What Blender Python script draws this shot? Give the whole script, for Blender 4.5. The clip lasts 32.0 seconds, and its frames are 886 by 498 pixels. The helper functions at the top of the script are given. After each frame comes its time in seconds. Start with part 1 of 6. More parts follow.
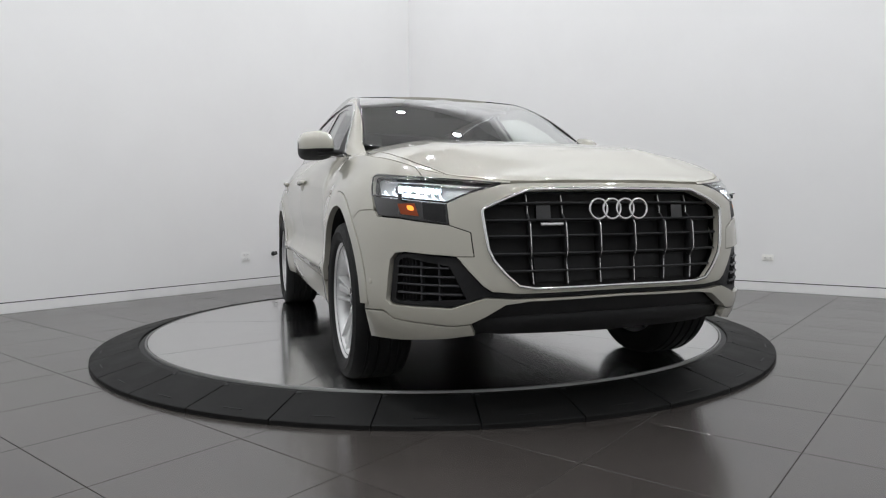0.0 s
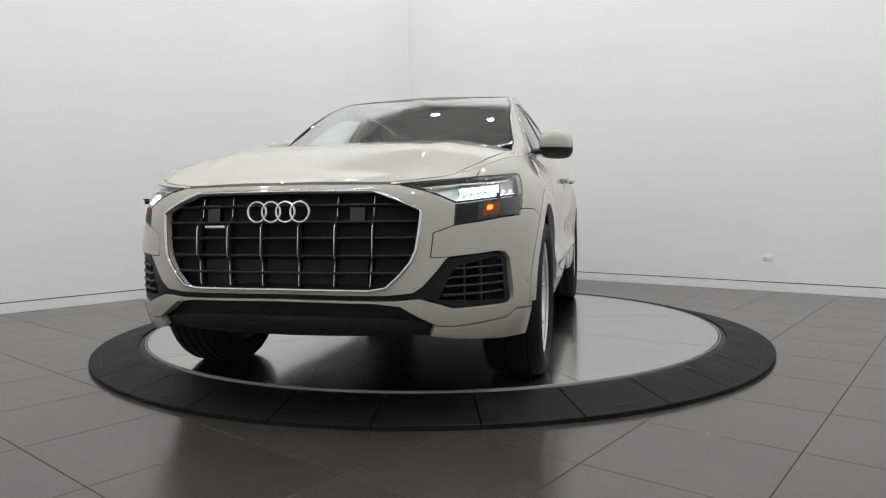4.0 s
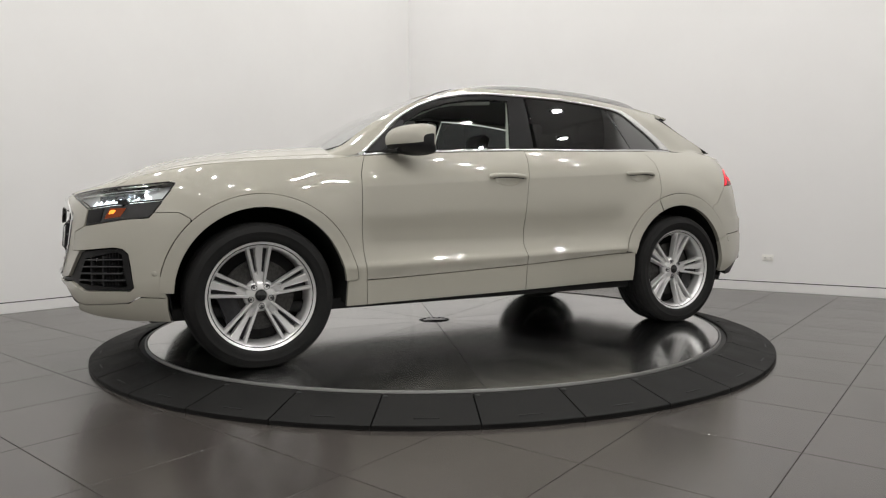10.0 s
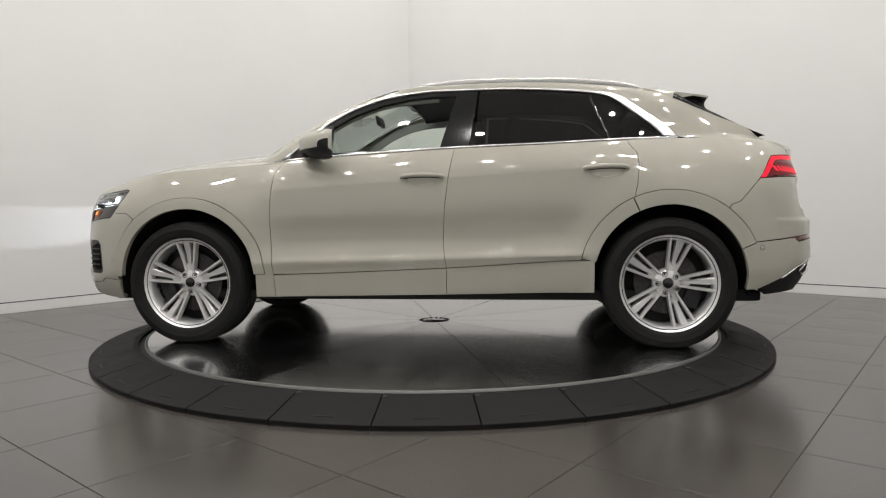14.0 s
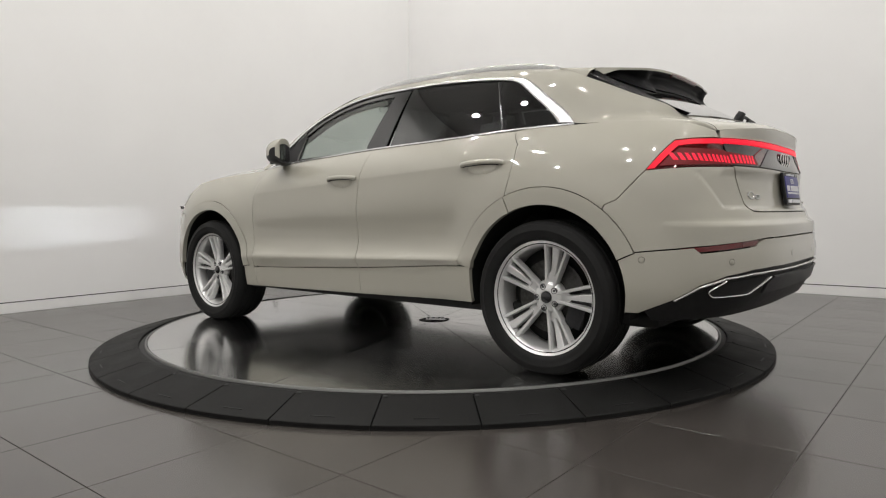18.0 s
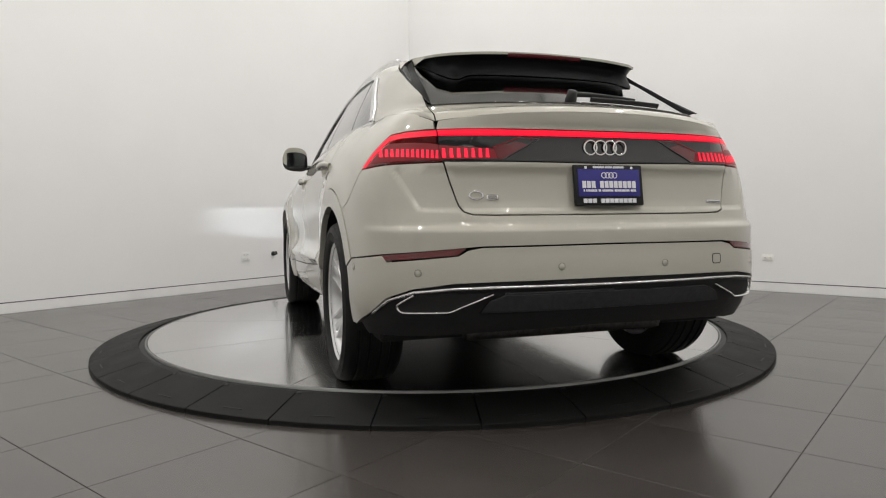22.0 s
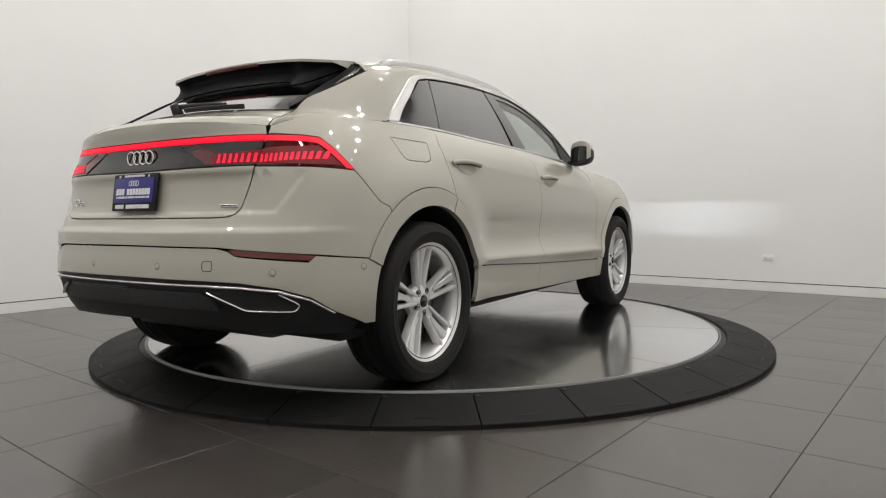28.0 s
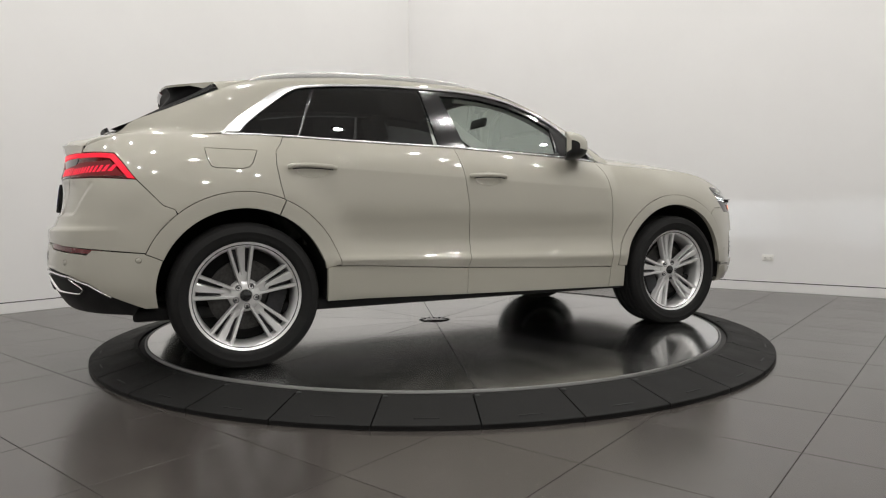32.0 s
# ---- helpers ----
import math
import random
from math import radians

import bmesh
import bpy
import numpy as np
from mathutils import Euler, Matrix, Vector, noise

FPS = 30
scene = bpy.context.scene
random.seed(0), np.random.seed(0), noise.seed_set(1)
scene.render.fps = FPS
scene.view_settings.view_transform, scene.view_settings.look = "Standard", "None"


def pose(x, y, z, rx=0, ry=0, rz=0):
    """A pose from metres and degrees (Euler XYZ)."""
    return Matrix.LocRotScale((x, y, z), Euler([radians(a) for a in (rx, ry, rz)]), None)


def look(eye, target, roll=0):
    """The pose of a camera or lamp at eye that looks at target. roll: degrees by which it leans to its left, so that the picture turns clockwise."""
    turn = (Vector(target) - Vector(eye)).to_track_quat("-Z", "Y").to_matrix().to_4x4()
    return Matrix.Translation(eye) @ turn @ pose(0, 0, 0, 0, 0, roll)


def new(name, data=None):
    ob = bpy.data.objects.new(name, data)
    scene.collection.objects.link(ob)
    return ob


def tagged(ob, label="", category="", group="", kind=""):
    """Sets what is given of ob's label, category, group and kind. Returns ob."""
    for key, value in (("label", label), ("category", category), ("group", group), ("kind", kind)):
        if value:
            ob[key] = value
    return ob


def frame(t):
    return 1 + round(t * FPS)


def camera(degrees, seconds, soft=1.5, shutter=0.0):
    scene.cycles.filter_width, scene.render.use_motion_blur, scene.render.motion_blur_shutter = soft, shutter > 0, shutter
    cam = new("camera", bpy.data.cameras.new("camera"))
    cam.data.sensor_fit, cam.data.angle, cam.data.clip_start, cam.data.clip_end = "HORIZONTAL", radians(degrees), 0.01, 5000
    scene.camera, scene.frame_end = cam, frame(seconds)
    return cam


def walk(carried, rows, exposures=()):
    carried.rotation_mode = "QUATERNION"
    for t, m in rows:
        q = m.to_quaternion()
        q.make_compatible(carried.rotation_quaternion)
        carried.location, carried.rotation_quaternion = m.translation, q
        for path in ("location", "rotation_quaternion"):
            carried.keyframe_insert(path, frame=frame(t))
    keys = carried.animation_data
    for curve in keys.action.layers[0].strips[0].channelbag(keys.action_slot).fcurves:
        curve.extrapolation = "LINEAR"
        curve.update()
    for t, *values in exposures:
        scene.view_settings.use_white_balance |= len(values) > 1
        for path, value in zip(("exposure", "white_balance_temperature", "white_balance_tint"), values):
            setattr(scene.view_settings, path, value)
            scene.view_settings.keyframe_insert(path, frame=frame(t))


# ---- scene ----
# ---- camera: stands still on a tripod ----
DISC_Z = 0.08            # top of the turntable above the tiled floor
EYE = (0.0, -4.986, 0.816 + DISC_Z)
YAW, PITCH, ROLL = -0.81, -3.17, -0.60
AIM = (EYE[0] - math.sin(radians(YAW)) * math.cos(radians(PITCH)),
       EYE[1] + math.cos(radians(YAW)) * math.cos(radians(PITCH)),
       EYE[2] + math.sin(radians(PITCH)))
cam = camera(67.93, 32.0, soft=1.15)
walk(cam, [(0.0, look(EYE, AIM, ROLL)), (32.0, look(EYE, AIM, ROLL))],
     exposures=[(0.0, -0.04, 6070, 10), (3.5, -0.04, 6120, 10), (6.0, 0.0, 6450, 10), (10.0, -0.04, 6500, 10), (14.0, -0.08, 6550, 10), (17.0, -0.08, 6550, 10), (21.0, -0.03, 6500, 10), (25.0, 0.0, 6500, 10), (29.0, -0.06, 6550, 10), (32.0, -0.08, 6550, 10)])

# ---- room axes: the tiles and both walls run along U and V ----
ROOM_TURN = 50.1
CU, SU = math.cos(radians(ROOM_TURN)), math.sin(radians(ROOM_TURN))


def room(n, m, z):
    """A place from its distance n off the grid's one line family, m off the other."""
    return Vector((n * SU + m * CU, -n * CU + m * SU, z))


ROOM_POSE = Matrix(((SU, CU, 0, 0), (-CU, SU, 0, 0), (0, 0, 1, 0), (0, 0, 0, 1)))
N_WALL, M_WALL = -3.77, 3.96     # the two walls in view
N_BACK, M_BACK = 7.0, -7.0       # two unseen walls, added to close the room
CEIL = 6.4

# ---- world and lamps ----
world = bpy.data.worlds.new("world")
scene.world = world
world.use_nodes = True
world.node_tree.nodes["Background"].inputs[0].default_value = (0.9, 0.95, 1.0, 1)
world.node_tree.nodes["Background"].inputs[1].default_value = 0.05
LAMP_WATTS = 28.2
LAMP_COLOR = (1.0, 0.975, 0.945)
LAMP_SPOTS = [(n, m) for n in (-2.7, -1.1, 0.5, 2.1, 3.7, 5.3) for m in (-5.2, -3.2, -1.2, 0.8, 2.8)
              if (n, m) not in ((0.5, -1.2), (-1.1, 0.8), (0.5, 0.8), (2.1, -1.2))]


# ---- materials ----
def material(name, color, rough=0.5, metal=0.0, coat=0.0, spec=None):
    m = bpy.data.materials.new(name)
    m.use_nodes = True
    b = m.node_tree.nodes["Principled BSDF"]
    b.inputs["Base Color"].default_value = (*color, 1)
    b.inputs["Roughness"].default_value = rough
    b.inputs["Metallic"].default_value = metal
    b.inputs["Coat Weight"].default_value = coat
    b.inputs["Coat Roughness"].default_value = 0.03
    if spec is not None:
        b.inputs["Specular IOR Level"].default_value = spec
    return m


def node(m, kind, **values):
    n = m.node_tree.nodes.new(kind)
    for key, value in values.items():
        n.inputs[key.replace("_", " ")].default_value = value
    return n


def wire(m, a, b):
    m.node_tree.links.new(a, b)


def bsdf(m):
    return m.node_tree.nodes["Principled BSDF"]


def mottle(m, scale, lo, hi, detail=6.0, ramp=(0.35, 0.65), rough=None, bump=0.0, bump_scale=None, stretch=None):
    """Vary the base colour between lo and hi by noise at a real-world scale, and the roughness and relief with it."""
    co = node(m, "ShaderNodeTexCoord")
    src = co.outputs["Object"]
    if stretch:
        mp = node(m, "ShaderNodeMapping", Scale=stretch)
        wire(m, src, mp.inputs["Vector"])
        src = mp.outputs["Vector"]
    nz = node(m, "ShaderNodeTexNoise", Scale=scale, Detail=detail, Roughness=0.6)
    wire(m, src, nz.inputs["Vector"])
    cr = node(m, "ShaderNodeValToRGB")
    cr.color_ramp.elements[0].position, cr.color_ramp.elements[1].position = ramp
    cr.color_ramp.elements[0].color, cr.color_ramp.elements[1].color = (*lo, 1), (*hi, 1)
    wire(m, nz.outputs["Fac"], cr.inputs["Fac"])
    wire(m, cr.outputs["Color"], bsdf(m).inputs["Base Color"])
    if rough:
        mr = node(m, "ShaderNodeMapRange", To_Min=rough[0], To_Max=rough[1], From_Min=0.3, From_Max=0.7)
        wire(m, nz.outputs["Fac"], mr.inputs["Value"])
        wire(m, mr.outputs["Result"], bsdf(m).inputs["Roughness"])
    if bump:
        nb = node(m, "ShaderNodeTexNoise", Scale=bump_scale or scale * 8, Detail=4.0)
        wire(m, src, nb.inputs["Vector"])
        bp = node(m, "ShaderNodeBump", Strength=bump, Distance=0.01)
        wire(m, nb.outputs["Fac"], bp.inputs["Height"])
        wire(m, bp.outputs["Normal"], bsdf(m).inputs["Normal"])
    return m


def glow(name, color, strength):
    m = material(name, (0.02, 0.02, 0.02), 0.3)
    b = bsdf(m)
    b.inputs["Emission Color"].default_value = (*color, 1)
    b.inputs["Emission Strength"].default_value = strength
    b.inputs["Specular IOR Level"].default_value = 0.12
    return m


WALL_PAINT = mottle(material("wall_paint", (0.8, 0.8, 0.79), 0.75), 1.3, (0.795, 0.791, 0.783), (0.812, 0.809, 0.801), bump=0.05, bump_scale=260)
# greyer copy of the wall colour, dims what the car reflects from unseen walls
BACK_DIM = mottle(material("back_wall_dimmed", (0.6, 0.6, 0.6), 0.75), 1.3, (0.59, 0.588, 0.583), (0.64, 0.638, 0.632), bump=0.05, bump_scale=260)
BASE_PAINT = mottle(material("base_paint", (0.8, 0.8, 0.79), 0.45), 3.0, (0.77, 0.765, 0.755), (0.83, 0.825, 0.815))
CEIL_PAINT = mottle(material("ceiling_paint", (0.35, 0.35, 0.35), 0.8), 0.8, (0.44, 0.44, 0.436), (0.50, 0.50, 0.494))
GROUT = mottle(material("grout", (0.05, 0.048, 0.045), 0.85), 8.0, (0.04, 0.038, 0.035), (0.07, 0.066, 0.062))
LAMP_CASE = material("lamp_case", (0.03, 0.03, 0.03), 0.5)
OUTLET_PLASTIC = material("outlet_plastic", (0.84, 0.83, 0.79), 0.4)
OUTLET_WHITE = material("outlet_white", (0.8, 0.8, 0.78), 0.4)
SLOT_DARK = material("slot_dark", (0.02, 0.02, 0.02), 0.6)


def tile_material():
    m = material("floor_tile_glaze", (0.1, 0.095, 0.09), 0.3, spec=1.0)
    mottle(m, 1.6, (0.049, 0.0437, 0.0395), (0.059, 0.0527, 0.048), rough=(0.205, 0.238), bump=0.008, bump_scale=90)
    info = node(m, "ShaderNodeObjectInfo")
    cr = [n for n in m.node_tree.nodes if n.type == "VALTORGB"][0]
    mr = node(m, "ShaderNodeMapRange", To_Min=0.95, To_Max=1.05)
    wire(m, info.outputs["Random"], mr.inputs["Value"])
    mx = node(m, "ShaderNodeMixRGB", Fac=1.0)
    mx.blend_type = "MULTIPLY"
    wire(m, cr.outputs["Color"], mx.inputs["Color1"])
    wire(m, mr.outputs["Result"], mx.inputs["Color2"])
    wire(m, mx.outputs["Color"], bsdf(m).inputs["Base Color"])
    return m


TILE = tile_material()


def disc_material():
    """Brushed steel plate, the grain along each plate, scuffed by tyres."""
    m = material("brushed_steel", (0.55, 0.55, 0.54), 0.2, 1.0, 1.0)
    bsdf(m).inputs["Coat Roughness"].default_value = 0.10
    mottle(m, 2.2, (0.36, 0.36, 0.355), (0.50, 0.50, 0.493), detail=5.0, ramp=(0.3, 0.7), rough=(0.15, 0.23), stretch=(0.5, 2.2, 1.0))
    tg = node(m, "ShaderNodeTangent")
    tg.direction_type, tg.uv_map = "UV_MAP", "grain"
    wire(m, tg.outputs["Tangent"], bsdf(m).inputs["Tangent"])
    bsdf(m).inputs["Anisotropic"].default_value = 0.75
    return m


STEEL = disc_material()
STEEL_EDGE = material("steel_edge", (0.24, 0.24, 0.235), 0.45, 1.0)
RUBBER_PLATE = mottle(material("rubber_plate", (0.03, 0.03, 0.03), 0.7, spec=0.14), 5.0, (0.009, 0.009, 0.0087), (0.014, 0.014, 0.0135), rough=(0.55, 0.70), bump=0.12, bump_scale=400)
BLACK_EDGE = material("black_edge", (0.008, 0.008, 0.008), 0.6)


# ---- materials of the car ----
def car_paint():
    m = material("beige_paint", (0.44, 0.42, 0.36), 0.42, 0.0, 1.0, spec=0.25)
    bsdf(m).inputs["Coat IOR"].default_value = 1.62
    nz = node(m, "ShaderNodeTexNoise", Scale=900.0, Detail=2.0)
    co = node(m, "ShaderNodeTexCoord")
    wire(m, co.outputs["Object"], nz.inputs["Vector"])
    cr = node(m, "ShaderNodeValToRGB")
    cr.color_ramp.elements[0].position, cr.color_ramp.elements[1].position = 0.3, 0.7
    cr.color_ramp.elements[0].color, cr.color_ramp.elements[1].color = (0.398, 0.384, 0.326, 1), (0.420, 0.405, 0.344, 1)
    wire(m, nz.outputs["Fac"], cr.inputs["Fac"])
    wire(m, cr.outputs["Color"], bsdf(m).inputs["Base Color"])
    return m


def glass(name, tint, gloss=0.065, power=4.0):
    """Thin pane: clear or tinted straight through, with the gloss of glass on it."""
    m = bpy.data.materials.new(name)
    m.use_nodes = True
    nt = m.node_tree
    nt.nodes.remove(nt.nodes["Principled BSDF"])
    tr = node(m, "ShaderNodeBsdfTransparent", Color=(*tint, 1))
    gl = node(m, "ShaderNodeBsdfGlossy", Color=(1, 1, 1, 1), Roughness=0.02)
    lw = node(m, "ShaderNodeLayerWeight", Blend=0.5)
    pw = node(m, "ShaderNodeMath")
    pw.operation = "POWER"
    pw.inputs[1].default_value = power
    fr = node(m, "ShaderNodeMath")
    fr.operation = "MULTIPLY_ADD"
    fr.inputs[1].default_value, fr.inputs[2].default_value = 0.85, gloss
    wire(m, lw.outputs["Facing"], pw.inputs[0])
    wire(m, pw.outputs[0], fr.inputs[0])
    mx = node(m, "ShaderNodeMixShader")
    wire(m, fr.outputs[0], mx.inputs[0])
    wire(m, tr.outputs[0], mx.inputs[1])
    wire(m, gl.outputs[0], mx.inputs[2])
    wire(m, mx.outputs[0], nt.nodes["Material Output"].inputs["Surface"])
    return m


PAINT = car_paint()
CHROME = material("chrome", (0.82, 0.82, 0.82), 0.08, 1.0)
SATIN = material("satin_aluminium", (0.74, 0.74, 0.735), 0.27, 0.85)
ALLOY = mottle(material("silver_alloy", (0.75, 0.75, 0.75), 0.30, 0.55, 0.6), 9.0, (0.72, 0.72, 0.715), (0.78, 0.78, 0.775))
# darkened copy of the alloy: shade of wheel recesses put into the colour
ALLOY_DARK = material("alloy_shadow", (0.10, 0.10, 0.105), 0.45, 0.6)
TYRE = mottle(material("tyre_rubber", (0.012, 0.012, 0.012), 0.7, spec=0.25), 30.0, (0.008, 0.008, 0.008), (0.014, 0.014, 0.0138), rough=(0.6, 0.78), bump=0.1, bump_scale=300)
BLACK_PLASTIC = mottle(material("black_plastic", (0.02, 0.02, 0.021), 0.5, spec=0.28), 40.0, (0.009, 0.009, 0.0095), (0.014, 0.014, 0.0145), rough=(0.42, 0.55), bump=0.05, bump_scale=900)
BLACK_SATIN = material("black_satin", (0.004, 0.004, 0.0045), 0.5, spec=0.08)
BLACK_GLOSS = material("black_gloss", (0.008, 0.008, 0.009), 0.12, 0.0, 0.6)
DARK_GREY = mottle(material("dark_grey_plastic", (0.03, 0.03, 0.032), 0.42, spec=0.3), 50.0, (0.022, 0.022, 0.024), (0.032, 0.032, 0.034), bump=0.04, bump_scale=700)
LINER = material("liner_black", (0.006, 0.006, 0.006), 0.8)
DISC_IRON = mottle(material("brake_iron", (0.22, 0.215, 0.21), 0.45, 0.7), 50.0, (0.045, 0.044, 0.042), (0.09, 0.088, 0.085), rough=(0.35, 0.55))
CLEAR = glass("clear_glass", (0.86, 0.91, 0.87), 0.04, 5.0)
SHIELD = glass("windscreen_glass", (0.74, 0.80, 0.77), 0.20, 3.0)
TINTED = glass("privacy_glass", (0.045, 0.047, 0.05), 0.085, 3.0)
REAR_GLASS = glass("rear_glass", (0.05, 0.052, 0.055), 0.10, 2.0)
LENS = glass("lamp_lens", (0.9, 0.92, 0.93))
RED_LENS = glass("red_lens", (0.55, 0.03, 0.035))
RED_MID = glow("red_lamp_field", (1.0, 0.01, 0.03), 0.15)
RED_DARK = material("dark_red_lamp", (0.10, 0.006, 0.01), 0.2, 0.0, 0.8)
RED_GLOW = glow("red_light_bar", (1.0, 0.006, 0.035), 1.05)
RED_CELL = glow("red_led_cell", (1.0, 0.01, 0.045), 1.25)
AMBER = glow("amber_marker", (1.0, 0.16, 0.015), 0.16)
AMBER_BULB = glow("amber_bulb", (1.0, 0.28, 0.03), 2.2)
LED = glow("white_led", (0.88, 0.95, 1.0), 130.0)
BEAM = glow("headlamp_beam", (0.86, 0.94, 1.0), 1.2e5)
LED_SOFT = glow("white_led_bar", (0.9, 0.97, 1.0), 2.6)
LAMP_GREY = material("lamp_grey", (0.62, 0.63, 0.63), 0.35, 0.25)
REFLECTOR = material("red_reflector", (0.11, 0.005, 0.007), 0.18, 0.0, 1.0)
SEAT = mottle(material("black_leather", (0.022, 0.021, 0.02), 0.5), 30.0, (0.018, 0.017, 0.016), (0.03, 0.029, 0.028), bump=0.12, bump_scale=200)
TRIM_GREY = material("grey_trim", (0.04, 0.04, 0.04), 0.7)
PLATE_BLUE = material("plate_blue", (0.022, 0.02, 0.19), 0.35)
PLATE_WHITE = material("plate_white", (0.75, 0.75, 0.78), 0.4)
LIGHT_GREY = material("pillar_grey", (0.42, 0.42, 0.40), 0.7)


# ---- mesh helpers ----
def finish(name, bm, mat, parent=None, label="", smooth=None):
    """Link a bmesh as one object. smooth: the angle in degrees up to which edges are shaded round."""
    me = bpy.data.meshes.new(name)
    if smooth is not None:
        for f in bm.faces:
            f.smooth = True
        limit = radians(smooth)
        for e in bm.edges:
            if len(e.link_faces) == 2 and e.calc_face_angle(0.0) > limit:
                e.smooth = False
    bm.to_mesh(me)
    bm.free()
    for one in (mat if isinstance(mat, (list, tuple)) else [mat]):
        me.materials.append(one)
    ob = new(name, me)
    if parent is not None:
        ob.parent = parent
    if label:
        ob["label"] = label
    return ob


part = finish


def box(bm, lo, hi, bevel=0.0, m=None, mat_index=0):
    c = [(a + b) / 2 for a, b in zip(lo, hi)]
    s = [b - a for a, b in zip(lo, hi)]
    made = bmesh.ops.create_cube(bm, size=1.0, matrix=Matrix.LocRotScale(c, None, s))
    vs = made["verts"]
    if bevel:
        es = list({e for v in vs for e in v.link_edges})
        out = bmesh.ops.bevel(bm, geom=es, offset=bevel, segments=2, affect="EDGES", profile=0.6)
        vs = list({v for f in out["faces"] for v in f.verts} | {v for v in vs if v.is_valid})
    if m is not None:
        bmesh.ops.transform(bm, matrix=m, verts=vs)
    return vs


def empty(name, m=None):
    ob = new(name)
    ob.empty_display_size = 0.2
    if m is not None:
        ob.matrix_basis = m
    return ob


def lathe(bm, profile, steps=64, axis="Z", start=0.0, sweep=360.0, m=None):
    """Turn a profile of (radius, height) round an axis."""
    full = abs(sweep - 360.0) < 1e-6
    count = steps if full else steps + 1
    rings = []
    for i in range(count):
        a = radians(start + sweep * i / steps)
        ring = []
        for r, h in profile:
            p = Vector((r * math.cos(a), r * math.sin(a), h))
            if axis == "Y":
                p = Vector((p.x, p.z, p.y))
            ring.append(bm.verts.new(m @ p if m is not None else p))
        rings.append(ring)
    for i in range(steps):
        a, b = rings[i], rings[(i + 1) % count]
        for j in range(len(profile) - 1):
            try:
                bm.faces.new((a[j], b[j], b[j + 1], a[j + 1]))
            except ValueError:
                pass
    return rings


# ---- the room ----
def slab(name, n0, n1, m0, m1, z0, z1, mat, label, category):
    bm = bmesh.new()
    box(bm, (n0, m0, z0), (n1, m1, z1))
    ob = finish(name, bm, mat)
    ob.matrix_basis = ROOM_POSE
    return tagged(ob, label, category, kind="structure")


BASE_H = 0.098
slab("ground", N_WALL - 0.3, N_BACK + 0.3, M_BACK - 0.3, M_WALL + 0.3, -0.2, -0.003, GROUT, "dark grout bed under the grey floor tiles", "floor")
slab("wall_west", N_WALL - 0.2, N_WALL, M_BACK - 0.2, M_WALL + 0.2, -0.003, CEIL, WALL_PAINT, "plain white painted studio wall", "wall")
slab("wall_north", N_WALL, N_BACK, M_WALL, M_WALL + 0.2, -0.003, CEIL, WALL_PAINT, "plain white painted studio wall with a socket", "wall")
slab("wall_east", N_BACK, N_BACK + 0.2, M_BACK - 0.2, M_WALL + 0.2, -0.003, CEIL, BACK_DIM, "unseen light grey wall added behind the camera", "wall")
slab("wall_south", N_WALL, N_BACK, M_BACK - 0.2, M_BACK, -0.003, CEIL, BACK_DIM, "unseen light grey wall added behind the camera", "wall")
slab("ceiling", N_WALL - 0.2, N_BACK + 0.2, M_BACK - 0.2, M_WALL + 0.2, CEIL, CEIL + 0.15, CEIL_PAINT, "pale grey painted open studio ceiling", "ceiling")
# flush baseboards; the shadow gap above is a dark strip, its shade put into colour
slab("baseboard_west", N_WALL, N_WALL + 0.006, M_BACK, M_WALL - 0.006, 0.002, BASE_H, BASE_PAINT, "white baseboard below a dark shadow gap", "baseboard")
slab("baseboard_north", N_WALL + 0.006, N_BACK, M_WALL - 0.006, M_WALL, 0.002, BASE_H, BASE_PAINT, "white baseboard below a dark shadow gap", "baseboard")
slab("trim_west", N_WALL, N_WALL + 0.003, M_BACK, M_WALL - 0.003, BASE_H, BASE_H + 0.009, SLOT_DARK, "dark strip painted as the shadow gap above the baseboard", "trim")
slab("trim_north", N_WALL + 0.003, N_BACK, M_WALL - 0.003, M_WALL, BASE_H, BASE_H + 0.009, SLOT_DARK, "dark strip painted as the shadow gap above the baseboard", "trim")


def ceiling_lamp(n, m):
    at = room(n, m, CEIL - 0.32)
    ob = empty("ceiling_lamp", Matrix.Translation(at))
    tagged(ob, "round black ceiling lamp with a bright disc", "lamp", "ceiling lamps")
    bm = bmesh.new()
    lathe(bm, [(0.0, 0.12), (0.08, 0.12), (0.13, 0.06), (0.14, -0.01), (0.128, -0.01), (0.122, 0.03), (0.0, 0.03)], 24)
    part("housing", bm, LAMP_CASE, ob, smooth=40)
    bm = bmesh.new()
    lathe(bm, [(0.0, 0.32), (0.012, 0.32), (0.012, 0.12), (0.0, 0.12)], 10)
    part("stem", bm, LAMP_CASE, ob, smooth=40)
    data = bpy.data.lights.new("lamp_disc", "AREA")
    data.shape, data.size, data.energy, data.color = "DISK", 0.17, LAMP_WATTS, LAMP_COLOR
    lamp = new("lamp_disc", data)
    lamp.matrix_basis = pose(at.x, at.y, at.z + 0.012)


for spot in LAMP_SPOTS:
    ceiling_lamp(*spot)


